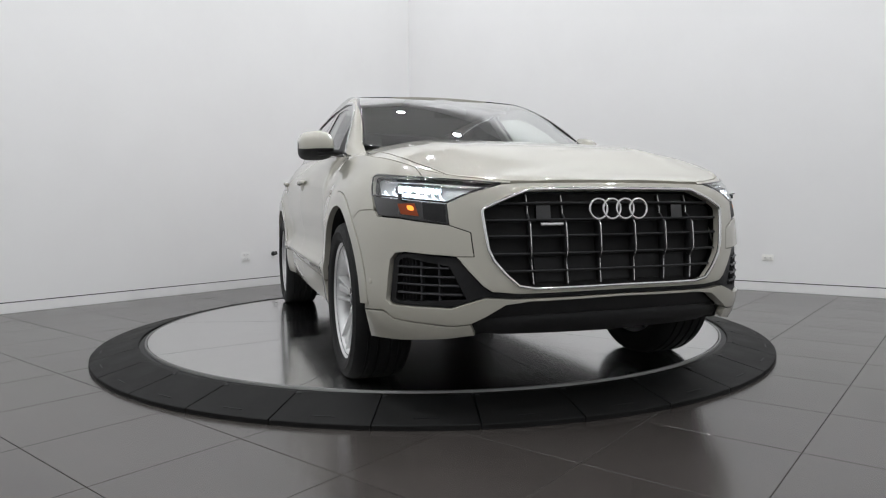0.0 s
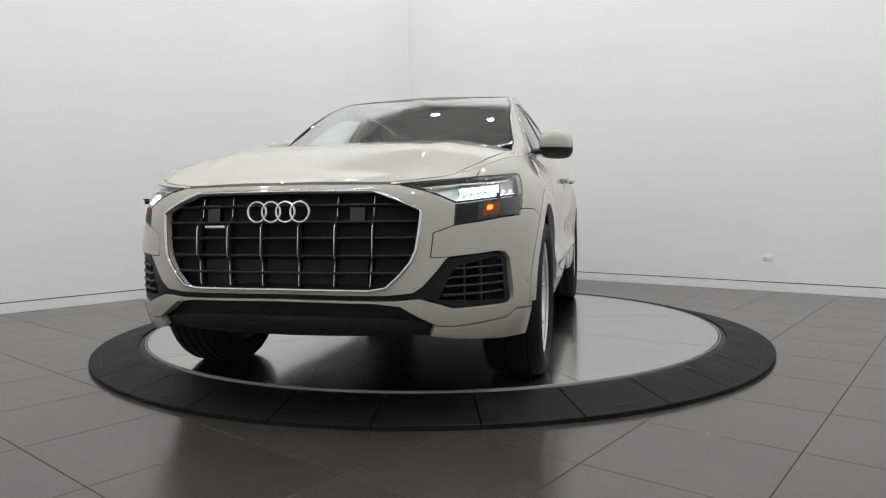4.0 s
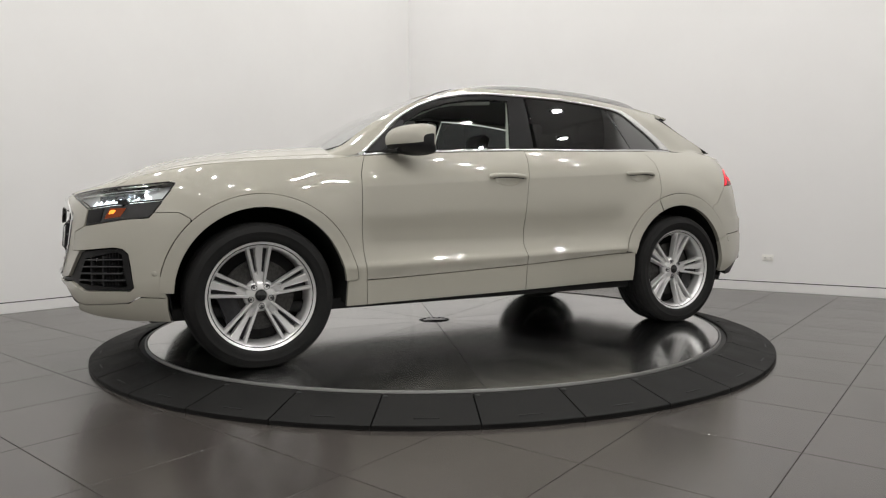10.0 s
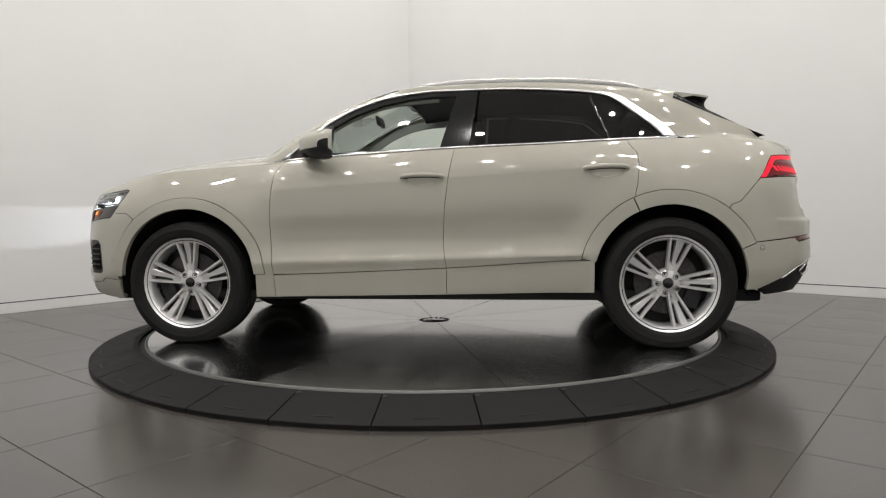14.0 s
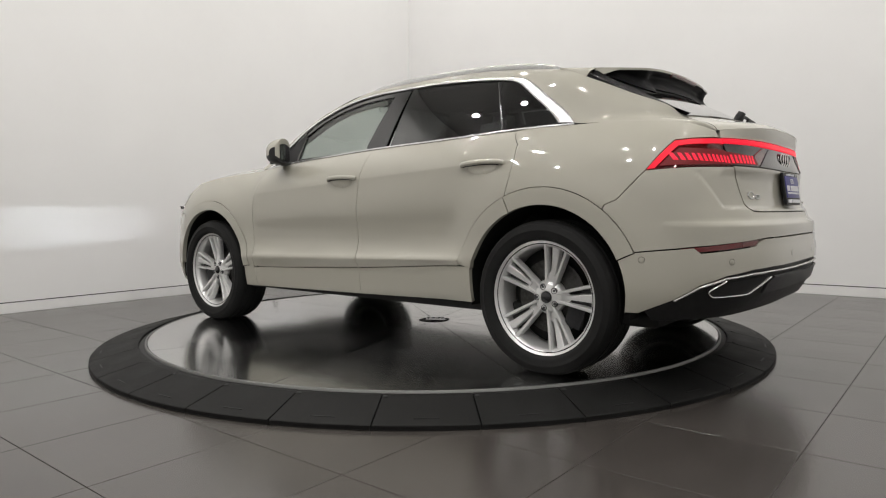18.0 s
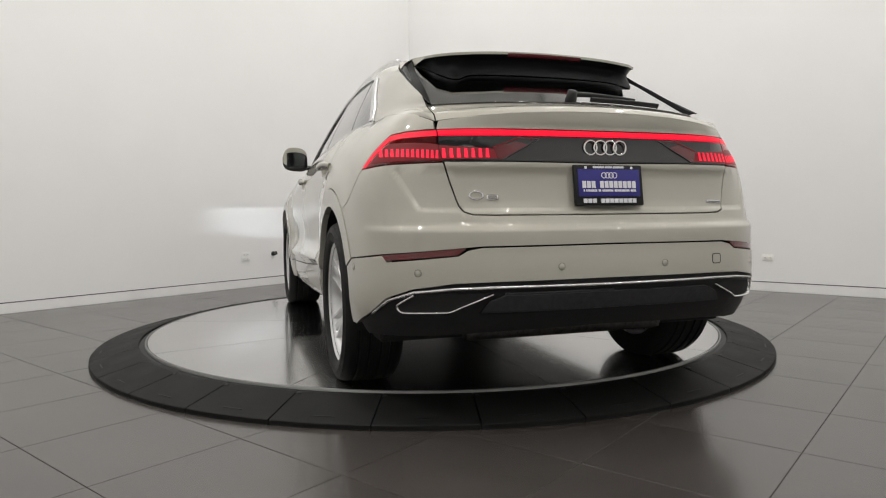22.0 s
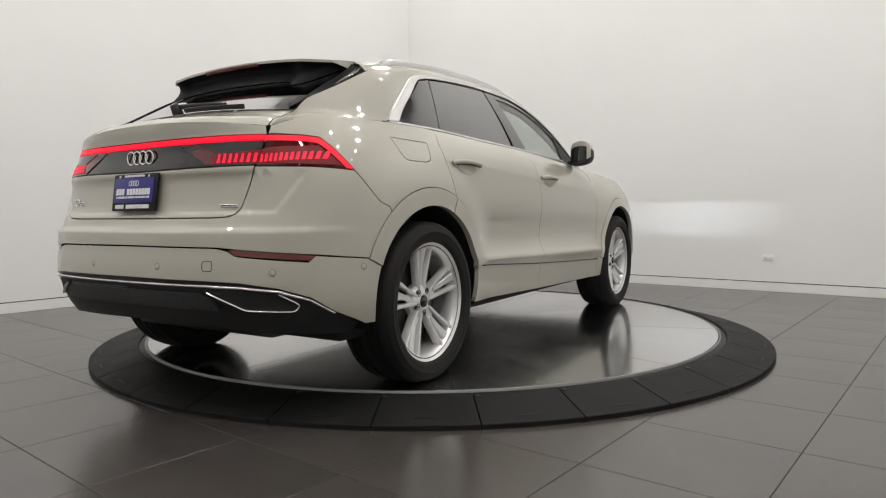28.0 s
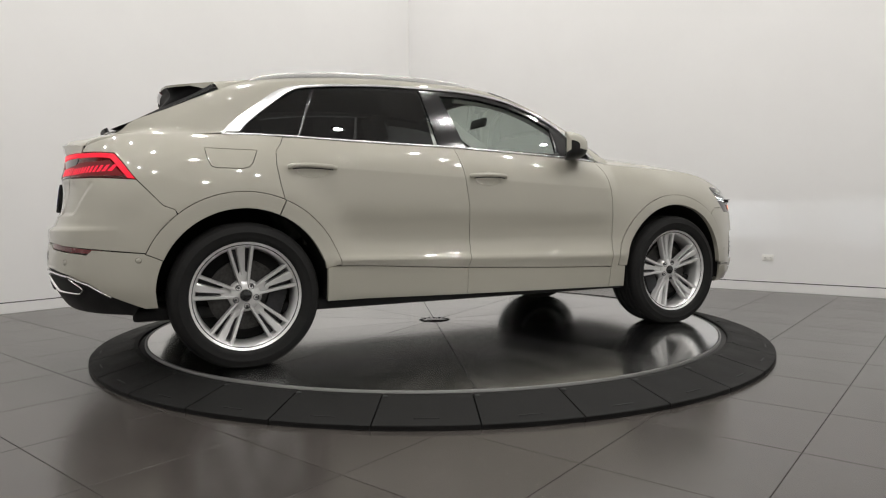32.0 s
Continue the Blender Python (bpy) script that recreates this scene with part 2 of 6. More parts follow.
def outlet(name, m, w, h, mat, label, slots):
    ob = empty(name, m)
    tagged(ob, label, "wall socket")
    bm = bmesh.new()
    box(bm, (-w / 2, -0.006, -h / 2), (w / 2, -0.0002, h / 2), 0.0025)
    part("face_plate", bm, mat, ob, smooth=30)
    for x, z in slots:
        bm = bmesh.new()
        box(bm, (x - 0.016, -0.009, z - 0.014), (x + 0.016, -0.0062, z + 0.014), 0.003)
        sock = part("socket", bm, mat, ob, smooth=30)
        for dx in (-0.006, 0.006):
            bm = bmesh.new()
            box(bm, (dx - 0.0012, -0.0095, -0.006 + z), (dx + 0.0012, -0.0088, 0.006 + z))
            for v in bm.verts:
                v.co.x += x
            part("slot", bm, SLOT_DARK, sock)
    return ob


PLATE_TURN = 17.2


def turntable():
    ob = empty("turntable", pose(0, 0, DISC_Z))
    tagged(ob, "round brushed steel turntable with radial seams", "turntable")
    # ten steel plates with fine seams between them
    R, gap = 2.0, 0.0022
    count = 10
    bm = bmesh.new()
    steps = 20
    half = math.pi / count
    radii = [0.118, 0.6, 1.1, 1.6, R]
    grid = []
    for r in radii:
        off = gap / r
        grid.append([bm.verts.new((r * math.cos(a), r * math.sin(a), 0.0)) for a in
                     [-half + off + (2 * half - 2 * off) * i / steps for i in range(steps + 1)]])
    for a, b in zip(grid, grid[1:]):
        for i in range(steps):
            bm.faces.new((a[i], b[i], b[i + 1], a[i + 1]))
    rim = [e for e in bm.edges if e.is_boundary]
    ext = bmesh.ops.extrude_edge_only(bm, edges=rim)
    bmesh.ops.translate(bm, verts=[g for g in ext["geom"] if isinstance(g, bmesh.types.BMVert)], vec=(0, 0, -0.012))
    grain = bm.loops.layers.uv.new("grain")
    for f in bm.faces:
        for lp in f.loops:
            lp[grain].uv = (lp.vert.co.x, lp.vert.co.y)
    first = part("steel_plate", bm, STEEL, ob)
    first.matrix_basis = pose(0, 0, 0, 0, 0, PLATE_TURN)
    for k in range(1, count):
        o = new("steel_plate", first.data)
        o.parent = ob
        o.matrix_basis = pose(0, 0, 0, 0, 0, PLATE_TURN + 360 * k / count)
    bm = bmesh.new()
    lathe(bm, [(0.0, -0.006), (2.0, -0.006), (2.0, -0.06), (0.0, -0.06)], 96)
    part("base_plate", bm, BLACK_EDGE, ob, smooth=40)
    bm = bmesh.new()
    lathe(bm, [(2.005, -0.03), (2.005, 0.001), (2.007, 0.0025), (2.015, 0.0025), (2.017, 0.001), (2.017, -0.05)], 128)
    part("rim_band", bm, STEEL_EDGE, ob, smooth=40)
    bm = bmesh.new()
    lathe(bm, [(0.0, 0.001), (0.115, 0.001), (0.115, -0.005)], 48)
    hub = part("hub_cover", bm, SATIN, ob, smooth=40)
    for k in range(16):
        bm = bmesh.new()
        a = 2 * math.pi * k / 16
        lathe(bm, [(0.0, 0.0035), (0.010, 0.0035), (0.012, 0.001)], 10, m=Matrix.Translation((0.102 * math.cos(a), 0.102 * math.sin(a), 0)))
        part("bolt", bm, BLACK_EDGE, hub, smooth=40)
    return ob


TURNTABLE = turntable()


def ramp_ring():
    """Still ring of black rubber ramp plates round the turntable."""
    ob = empty("ramp_ring", pose(0, 0, 0))
    tagged(ob, "ring of black rubber ramp plates round the turntable", "ramp")
    count, r0, r1 = 32, 2.05, 2.33
    step = 360 / count
    bm = bmesh.new()
    n = 8
    prof = [(r0, 0.0), (r0, DISC_Z - 0.003), (r0 + 0.004, DISC_Z), (r0 + 0.03, DISC_Z), (r1 - 0.004, 0.024), (r1, 0.021), (r1, 0.0)]
    lathe(bm, prof, n, start=-step / 2 + 0.085, sweep=step - 0.17)
    ends = [[v for v in bm.verts if abs(math.degrees(math.atan2(v.co.y, v.co.x)) - s * (step / 2 - 0.085)) < 1e-3] for s in (-1, 1)]
    for loop in ends:
        try:
            bm.faces.new(loop)
        except ValueError:
            pass
    bmesh.ops.recalc_face_normals(bm, faces=bm.faces)
    first = part("ramp_plate", bm, RUBBER_PLATE, ob)
    first.matrix_basis = pose(0, 0, 0, 0, 0, RAMP_TURN)
    for k in range(1, count):
        o = new("ramp_plate", first.data)
        o.parent = ob
        o.matrix_basis = pose(0, 0, 0, 0, 0, RAMP_TURN + step * k)
    for k in range(count):
        bm = bmesh.new()
        a = radians(RAMP_TURN + step * (k - 0.5) + 0.45)
        lathe(bm, [(0.0, 0.004), (0.011, 0.004), (0.014, 0.0)], 10, m=Matrix.Translation((2.095 * math.cos(a), 2.095 * math.sin(a), DISC_Z - 0.0025)))
        part("bolt", bm, BLACK_EDGE, ob, smooth=40)
    bm = bmesh.new()
    box(bm, (2.272, -0.055, 0.0), (2.277, 0.055, 0.002))
    for v in bm.verts:
        v.co.z += DISC_Z - (v.co.x - 2.08) * (DISC_Z - 0.024) / 0.246
    mark = None
    for k in range(count):
        if mark is None:
            mark = o = part("cast_mark", bm, BLACK_PLASTIC, ob)
        else:
            o = new("cast_mark", mark.data)
            o.parent = ob
        o.matrix_basis = pose(0, 0, 0, 0, 0, RAMP_TURN + step * k)
    bm = bmesh.new()
    lathe(bm, [(2.03, 0.004), (2.332, 0.004)], 128)
    part("under_sheet", bm, BLACK_EDGE, ob)
    bm = bmesh.new()
    lathe(bm, [(2.018, DISC_Z - 0.014), (2.05, DISC_Z - 0.014)], 96)
    part("gap_strip", bm, BLACK_EDGE, ob)
    return ob


RAMP_TURN = -79.72
ramp_ring()


def against(n, m, z, west):
    """Pose of a thing fixed to one of the two walls in view, its back to the wall."""
    p = room(n, m, z)
    return Matrix.Translation(p) @ Matrix.Rotation(radians(ROOM_TURN + (0 if west else -90)), 4, "Z")


outlet("wall_outlet", against(1.435, M_WALL, 0.369, False), 0.118, 0.066, OUTLET_PLASTIC, "off-white wall socket above the baseboard", ((-0.024, 0.0), (0.024, 0.0)))
outlet("wall_outlet", against(N_WALL, 0.905, 0.378, True), 0.115, 0.118, OUTLET_WHITE, "white wall socket above the baseboard", ((-0.025, 0.028), (-0.025, -0.028), (0.025, 0.028), (0.025, -0.028)))
tap = empty("wall_tap", against(N_WALL, 1.31, 0.397, True))
tagged(tap, "small dark metal tap on the white wall", "tap")
bm = bmesh.new()
lathe(bm, [(0.0, -0.006), (0.028, -0.006), (0.028, -0.0005), (0.0, -0.0005)], 20, axis="Y")
bmesh.ops.recalc_face_normals(bm, faces=bm.faces)
part("flange", bm, SLOT_DARK, tap, smooth=40)
bm = bmesh.new()
lathe(bm, [(0.0, -0.075), (0.014, -0.075), (0.016, -0.045), (0.011, -0.03), (0.011, -0.004)], 16, axis="Y")
bmesh.ops.recalc_face_normals(bm, faces=bm.faces)
part("spout", bm, SLOT_DARK, tap, smooth=40)
bm = bmesh.new()
box(bm, (-0.006, -0.05, 0.0), (0.028, -0.04, 0.03), 0.003)
part("lever", bm, SLOT_DARK, tap, smooth=40)


# ---- the car's form: x forward, y to its left, z up from the tyres' foot ----
def curve(*pairs):
    """A smooth function through (x, value) pairs, monotone between them."""
    xs = np.array([p[0] for p in pairs], float)
    vs = np.array([p[1] for p in pairs], float)
    if xs[0] > xs[-1]:
        xs, vs = xs[::-1], vs[::-1]
    h, d = np.diff(xs), np.diff(vs) / np.diff(xs)
    m = np.zeros(len(xs))
    m[0], m[-1] = d[0], d[-1]
    for i in range(1, len(xs) - 1):
        if d[i - 1] * d[i] > 0:
            w1, w2 = 2 * h[i] + h[i - 1], h[i] + 2 * h[i - 1]
            m[i] = (w1 + w2) / (w1 / d[i - 1] + w2 / d[i])

    def f(x):
        x = min(max(x, xs[0]), xs[-1])
        i = min(max(int(np.searchsorted(xs, x)) - 1, 0), len(h) - 1)
        t = (x - xs[i]) / h[i]
        return float((1 + 2 * t) * (1 - t) ** 2 * vs[i] + t * (1 - t) ** 2 * h[i] * m[i]
                     + t * t * (3 - 2 * t) * vs[i + 1] + t * t * (t - 1) * h[i] * m[i + 1])
    return f


def ease(t):
    t = min(max(t, 0.0), 1.0)
    return t * t * (3 - 2 * t)


WHEEL_X, WHEEL_Y, WHEEL_R = 1.4975, 0.842, 0.392
XA, XB = 1.60, -1.70
front_x = curve((0.16, 2.27), (0.22, 2.34), (0.28, 2.41), (0.34, 2.452), (0.42, 2.468), (0.52, 2.472), (0.62, 2.466), (0.75, 2.455), (0.84, 2.445), (0.90, 2.43), (0.94, 2.405), (1.0, 2.33), (1.1, 2.1))
rear_x = curve((0.24, -2.30), (0.30, -2.375), (0.36, -2.425), (0.44, -2.463), (0.52, -2.479), (0.60, -2.477), (0.66, -2.470), (0.715, -2.468), (0.740, -2.466), (0.746, -2.462), (0.766, -2.438), (0.79, -2.428), (0.84, -2.411), (0.92, -2.398), (1.0, -2.394), (1.05, -2.382), (1.1, -2.372), (1.14, -2.373), (1.17, -2.379), (1.21, -2.386), (1.23, -2.38), (1.3, -2.33))
# upper edge of the body side: wing crest, belt line, rear shoulder
top_z = curve((2.40, 0.93), (2.25, 0.965), (2.10, 1.005), (1.95, 1.045), (1.75, 1.078), (1.5, 1.102), (1.25, 1.118), (1.0, 1.135), (0.85, 1.155), (0.27, 1.190), (-0.23, 1.213), (-0.8, 1.228), (-1.44, 1.250), (-1.7, 1.252), (-2.0, 1.235), (-2.25, 1.20), (-2.44, 1.19))
top_y = curve((2.40, 0.93), (1.95, 0.872), (1.5, 0.872), (1.2, 0.86), (0.9, 0.836), (0.3, 0.850), (-0.2, 0.857), (-0.8, 0.850), (-1.1, 0.840), (-1.3, 0.822), (-1.5, 0.792), (-1.7, 0.773), (-2.0, 0.762), (-2.4, 0.755))
full_y = curve((2.4, 0.975), (1.5, 0.975), (0.8, 0.972), (0.0, 0.975), (-0.8, 0.975), (-1.5, 0.972), (-2.0, 0.955), (-2.4, 0.94))
seam_z = curve((1.1, 0.43), (0.9, 0.434), (-0.14, 0.473), (-1.04, 0.523), (-1.3, 0.53))
LOW_Y = curve((-0.25, -0.075), (-0.16, -0.030), (-0.10, -0.020), (0.0, -0.009), (0.03, 0.0055), (0.0535, 0.0165), (0.0565, 0.0165), (0.085, -0.002), (0.13, -0.021), (0.17, -0.029), (0.24, -0.024), (0.34, -0.006), (0.46, 0.0), (0.6, 0.0))

crease_rise = curve((1.1, 0.08), (0.9, 0.078), (-0.14, 0.058), (-1.0, 0.030), (-1.3, 0.025))


def half_width(x, z):
    """How far the body side stands out at x and z, without the rounding of the ends."""
    zt, yt, yf = top_z(x), top_y(x), full_y(x)
    deep = 0.36 + 0.11 * ease((-1.3 - x) / 0.6)
    r = (zt - z) / deep
    e = 2.6 + 0.3 * ease((-1.3 - x) / 0.6)
    k = 1 - max(0.0, 1 - r) ** e if r > 0 else e * r
    line = 0.963 + (0.92 - x) * 0.055
    rc = max((zt - line) / 0.36, 0.2)
    if 0 < r < rc:
        k2 = 0.58 * (1 - (1 - r / rc) ** 2.4) + 0.34 * r / rc
    elif r >= rc:
        k2 = 0.92 + 0.08 * min((r - rc) / (1 - rc), 1.0)
    else:
        k2 = k
    k += (k2 - k) * ease((1.0 - x) / 0.15) * ease((x + 1.25) / 0.3)
    y = yt + (yf - yt) * k
    door = ease((1.22 - x) / 0.5) * ease((x + 1.2) / 0.4)
    rise = z - seam_z(x)
    low = LOW_Y(rise * 0.055 / crease_rise(x) if 0 < rise < crease_rise(x) else rise + 0.055 - crease_rise(x) if rise > 0 else rise)
    plain = -0.06 * max(0.0, (0.46 - z) / 0.26) ** 1.6
    y += door * low + (1 - door) * plain
    for wx, rr in ((WHEEL_X - 0.012, 0.518), (-WHEEL_X, 0.53)):
        d = math.hypot(x - wx, z - 0.405)
        y += 0.016 * (1 - ease((d - rr + 0.02) / 0.19)) * ease((z - 0.1) / 0.2)
    return y


def end_form(f):
    """Plan form of both ends, for the angle f from the middle (0) to the side (pi/2): along and across."""
    return max(math.cos(f), 0.0) ** 0.72, max(math.sin(f), 0.0) ** 0.667


def rear_form(f):
    return max(math.cos(f), 0.0) ** 0.45, max(math.sin(f), 0.0) ** 0.667


def _end_table(form, reach):
    fs = [math.pi / 2 * (1 - (1 - i / 900) ** 2) for i in range(901)]
    pts = [(reach * form(f)[0], 0.975 * form(f)[1]) for f in fs]
    acc = [0.0]
    for a, b in zip(pts, pts[1:]):
        acc.append(acc[-1] + math.dist(a, b))
    return np.array(acc), np.array(fs)


F_ARC, F_PHI = _end_table(end_form, 2.46 - XA)
R_ARC, R_PHI = _end_table(rear_form, 2.47 + XB)
S1 = float(F_ARC[-1])
S2 = S1 + XA - XB
S3 = S2 + float(R_ARC[-1])


def recess_y(z):
    return 0.77 + (z - 0.82) * 0.5


def body(s, z, out=0.0):
    """The lower body's skin. s: metres round the car from the middle of the nose (0) to the middle of the tail (S3); minus on its right side."""
    a, side = abs(s), (1 if s >= 0 else -1)
    if a < S1:
        f = float(np.interp(a, F_ARC, F_PHI))
        c, q = end_form(f)
        x = XA + (front_x(z) - XA) * c
        y = half_width(x, z) * q
    elif a <= S2:
        x = XA - (a - S1)
        y = half_width(x, z)
    else:
        f = float(np.interp(max(S3 - a, 0.0), R_ARC, R_PHI))
        c, q = rear_form(f)
        x = XB + (rear_x(z) - XB) * c
        y = half_width(x, z) * q
        # shallow recess round the plate
        x += 0.010 * ease((recess_y(z) - y) / 0.03) * ease((z - 0.812) / 0.02) * (1 - ease((z - 0.965) / 0.035))
        if a > S3:
            side = -side
    return Vector((x, side * y, z))


def tail(t, z):
    """The same skin, t metres from the middle of the tail, plus towards the car's left."""
    return body(S3 - t, z) if t >= 0 else body(-(S3 + t), z)


def at_x(x, z):
    """s of the place on the left side at this x."""
    lo, hi = 0.0, S3
    for _ in range(40):
        m = (lo + hi) / 2
        if body(m, z).x > x:
            lo = m
        else:
            hi = m
    return (lo + hi) / 2


def at_y(y, z):
    """s of the place on the nose at this y."""
    lo, hi = 0.0, S1
    for _ in range(40):
        m = (lo + hi) / 2
        if body(m, z).y < abs(y):
            lo = m
        else:
            hi = m
    return math.copysign((lo + hi) / 2, y)


def tail_y(y, z):
    """t of the place on the tail at this y."""
    lo, hi = 0.0, S3 - S2
    for _ in range(40):
        m = (lo + hi) / 2
        if tail(m, z).y < abs(y):
            lo = m
        else:
            hi = m
    return math.copysign((lo + hi) / 2, y)


# the bonnet and the tops of the wings
mid_z = curve((2.42, 0.936), (2.36, 0.957), (2.27, 0.985), (2.125, 1.046), (1.94, 1.115), (1.756, 1.155), (1.39, 1.205), (1.0, 1.236), (0.7, 1.25))


def crest_y(x, z=None):
    z = top_z(x) if z is None else z
    if x > XA:
        c = min(max((x - XA) / (front_x(z) - XA), 0.0), 1.0)
        f = math.acos(min(c ** (1 / 0.72), 1.0))
        return half_width(x, z) * end_form(f)[1]
    return half_width(x, z)


def bonnet(x, y):
    yc = max(crest_y(x), 0.05)
    r = min(abs(y) / yc, 1.0)
    ridge = 0.006 * math.exp(-((abs(y) - 0.50) / 0.05) ** 2) * ease((2.3 - x) / 0.3)
    return Vector((x, y, mid_z(x) - (mid_z(x) - top_z(x)) * r ** 3.6 + ridge))


# the cabin


def cabin(x, z):
    """Side glass skin of the cabin, left side."""
    zb = top_z(x)
    r = (z - zb) / 0.40
    return Vector((x, top_y(x) - 0.012 - 0.17 * r - 0.045 * r * r, z))


shield_x = curve((1.10, 1.30), (1.17, 1.19), (1.25, 1.06), (1.35, 0.885), (1.45, 0.70), (1.55, 0.48), (1.62, 0.27), (1.66, 0.10))


def shield(y, z):
    """Windscreen skin."""
    return Vector((shield_x(z) - 0.20 * y * y - 0.10 * y ** 4, y, z))


hatch_x = curve((1.20, -2.36), (1.27, -2.21), (1.35, -2.06), (1.45, -1.87), (1.55, -1.67), (1.62, -1.50))


def hatch(y, z):
    """Rear window skin."""
    return Vector((hatch_x(z) + 0.27 * y * y + 0.08 * y ** 4, y, z))


def lip_z(y):
    """Height of the tailgate's trailing lip, arched towards the middle."""
    return 1.174 + 0.036 * (1 - min(abs(y) / 0.68, 1.0) ** 2)


def deck_run(y):
    """Tailgate top from its lip to the foot of the rear window, at y."""
    lip = tail(tail_y(y, lip_z(y)), lip_z(y))
    yt = y * 0.98
    top = hatch(yt, 1.262 + 0.018 * (1 - (yt / 0.668) ** 2)) + Vector((0.01, 0, -0.004))
    return [lip, lip.lerp(top, 0.16) + Vector((-0.004, 0, 0.012)), lip.lerp(top, 0.55) + Vector((0, 0, 0.006)), top]


roof_z = curve((0.28, 1.628), (0.1, 1.662), (-0.1, 1.682), (-0.4, 1.693), (-0.8, 1.686), (-1.2, 1.657), (-1.6, 1.607), (-1.87, 1.565))


def roof(x, y):
    return Vector((x, y, roof_z(x) - 0.034 * (y / 0.6) ** 2 - 0.014 * (y / 0.62) ** 6))


# ---- builders for the car's skin ----
from mathutils.geometry import delaunay_2d_cdt

CAR = empty("suv")
tagged(CAR, "beige four-door coupe suv with silver alloy wheels, lights on", "car")
MIRROR_Y = Matrix.Diagonal((1, -1, 1, 1))


def X(x, z):
    return (S1 + XA - x if XB < x < XA else at_x(x, z), z)


def Y(y, z):
    return (at_y(y, z), z)


def TX(x, z):
    return (S3 - X(x, z)[0], z)


def TY(y, z):
    return (tail_y(y, z), z)


def both(half):
    """Close a left half outline, listed from the middle's top to the middle's foot, with its mirror image."""
    return list(half) + [(-a, b) for a, b in reversed(half) if abs(a) > 1e-4]


def arc(cx, cz, r, a0, a1, n):
    return [(cx + r * math.cos(radians(a0 + (a1 - a0) * i / n)), cz + r * math.sin(radians(a0 + (a1 - a0) * i / n))) for i in range(n + 1)]


def dense(poly, step):
    out = []
    for a, b in zip(poly, poly[1:] + poly[:1]):
        k = max(1, math.ceil(math.dist(a, b) / step))
        out += [(a[0] + (b[0] - a[0]) * i / k, a[1] + (b[1] - a[1]) * i / k) for i in range(k)]
    return out


def rounded(poly, r, corners=None):
    """Round the corners of a closed outline."""
    out, n = [], len(poly)
    for i, p in enumerate(poly):
        if corners is not None and i not in corners:
            out.append(p)
            continue
        p = Vector(p)
        a, b = Vector(poly[i - 1]), Vector(poly[(i + 1) % n])
        d0, d1 = min(r, (a - p).length * 0.45), min(r, (b - p).length * 0.45)
        q0, q1 = p + (a - p).normalized() * d0, p + (b - p).normalized() * d1
        for k in range(5):
            t = k / 4
            out.append(tuple((1 - t) ** 2 * q0 + 2 * t * (1 - t) * p + t * t * q1))
    return out


def inside_of(poly, pts):
    poly, pts = np.array(poly), np.array(pts)
    x, y = pts[:, 0], pts[:, 1]
    ok = np.zeros(len(pts), bool)
    for (x0, y0), (x1, y1) in zip(poly, np.roll(poly, -1, axis=0)):
        if y0 == y1:
            continue
        cut = (y0 > y) != (y1 > y)
        ok ^= cut & (x < (x1 - x0) * (y - y0) / (y1 - y0) + x0)
    return ok


def away_from(poly, pts):
    poly, pts = np.array(poly), np.array(pts)
    best = np.full(len(pts), 9.0)
    for a, b in zip(poly, np.roll(poly, -1, axis=0)):
        d = b - a
        t = np.clip(((pts - a) @ d) / max(d @ d, 1e-12), 0, 1)
        best = np.minimum(best, np.linalg.norm(pts - (a + t[:, None] * d), axis=1))
    return best


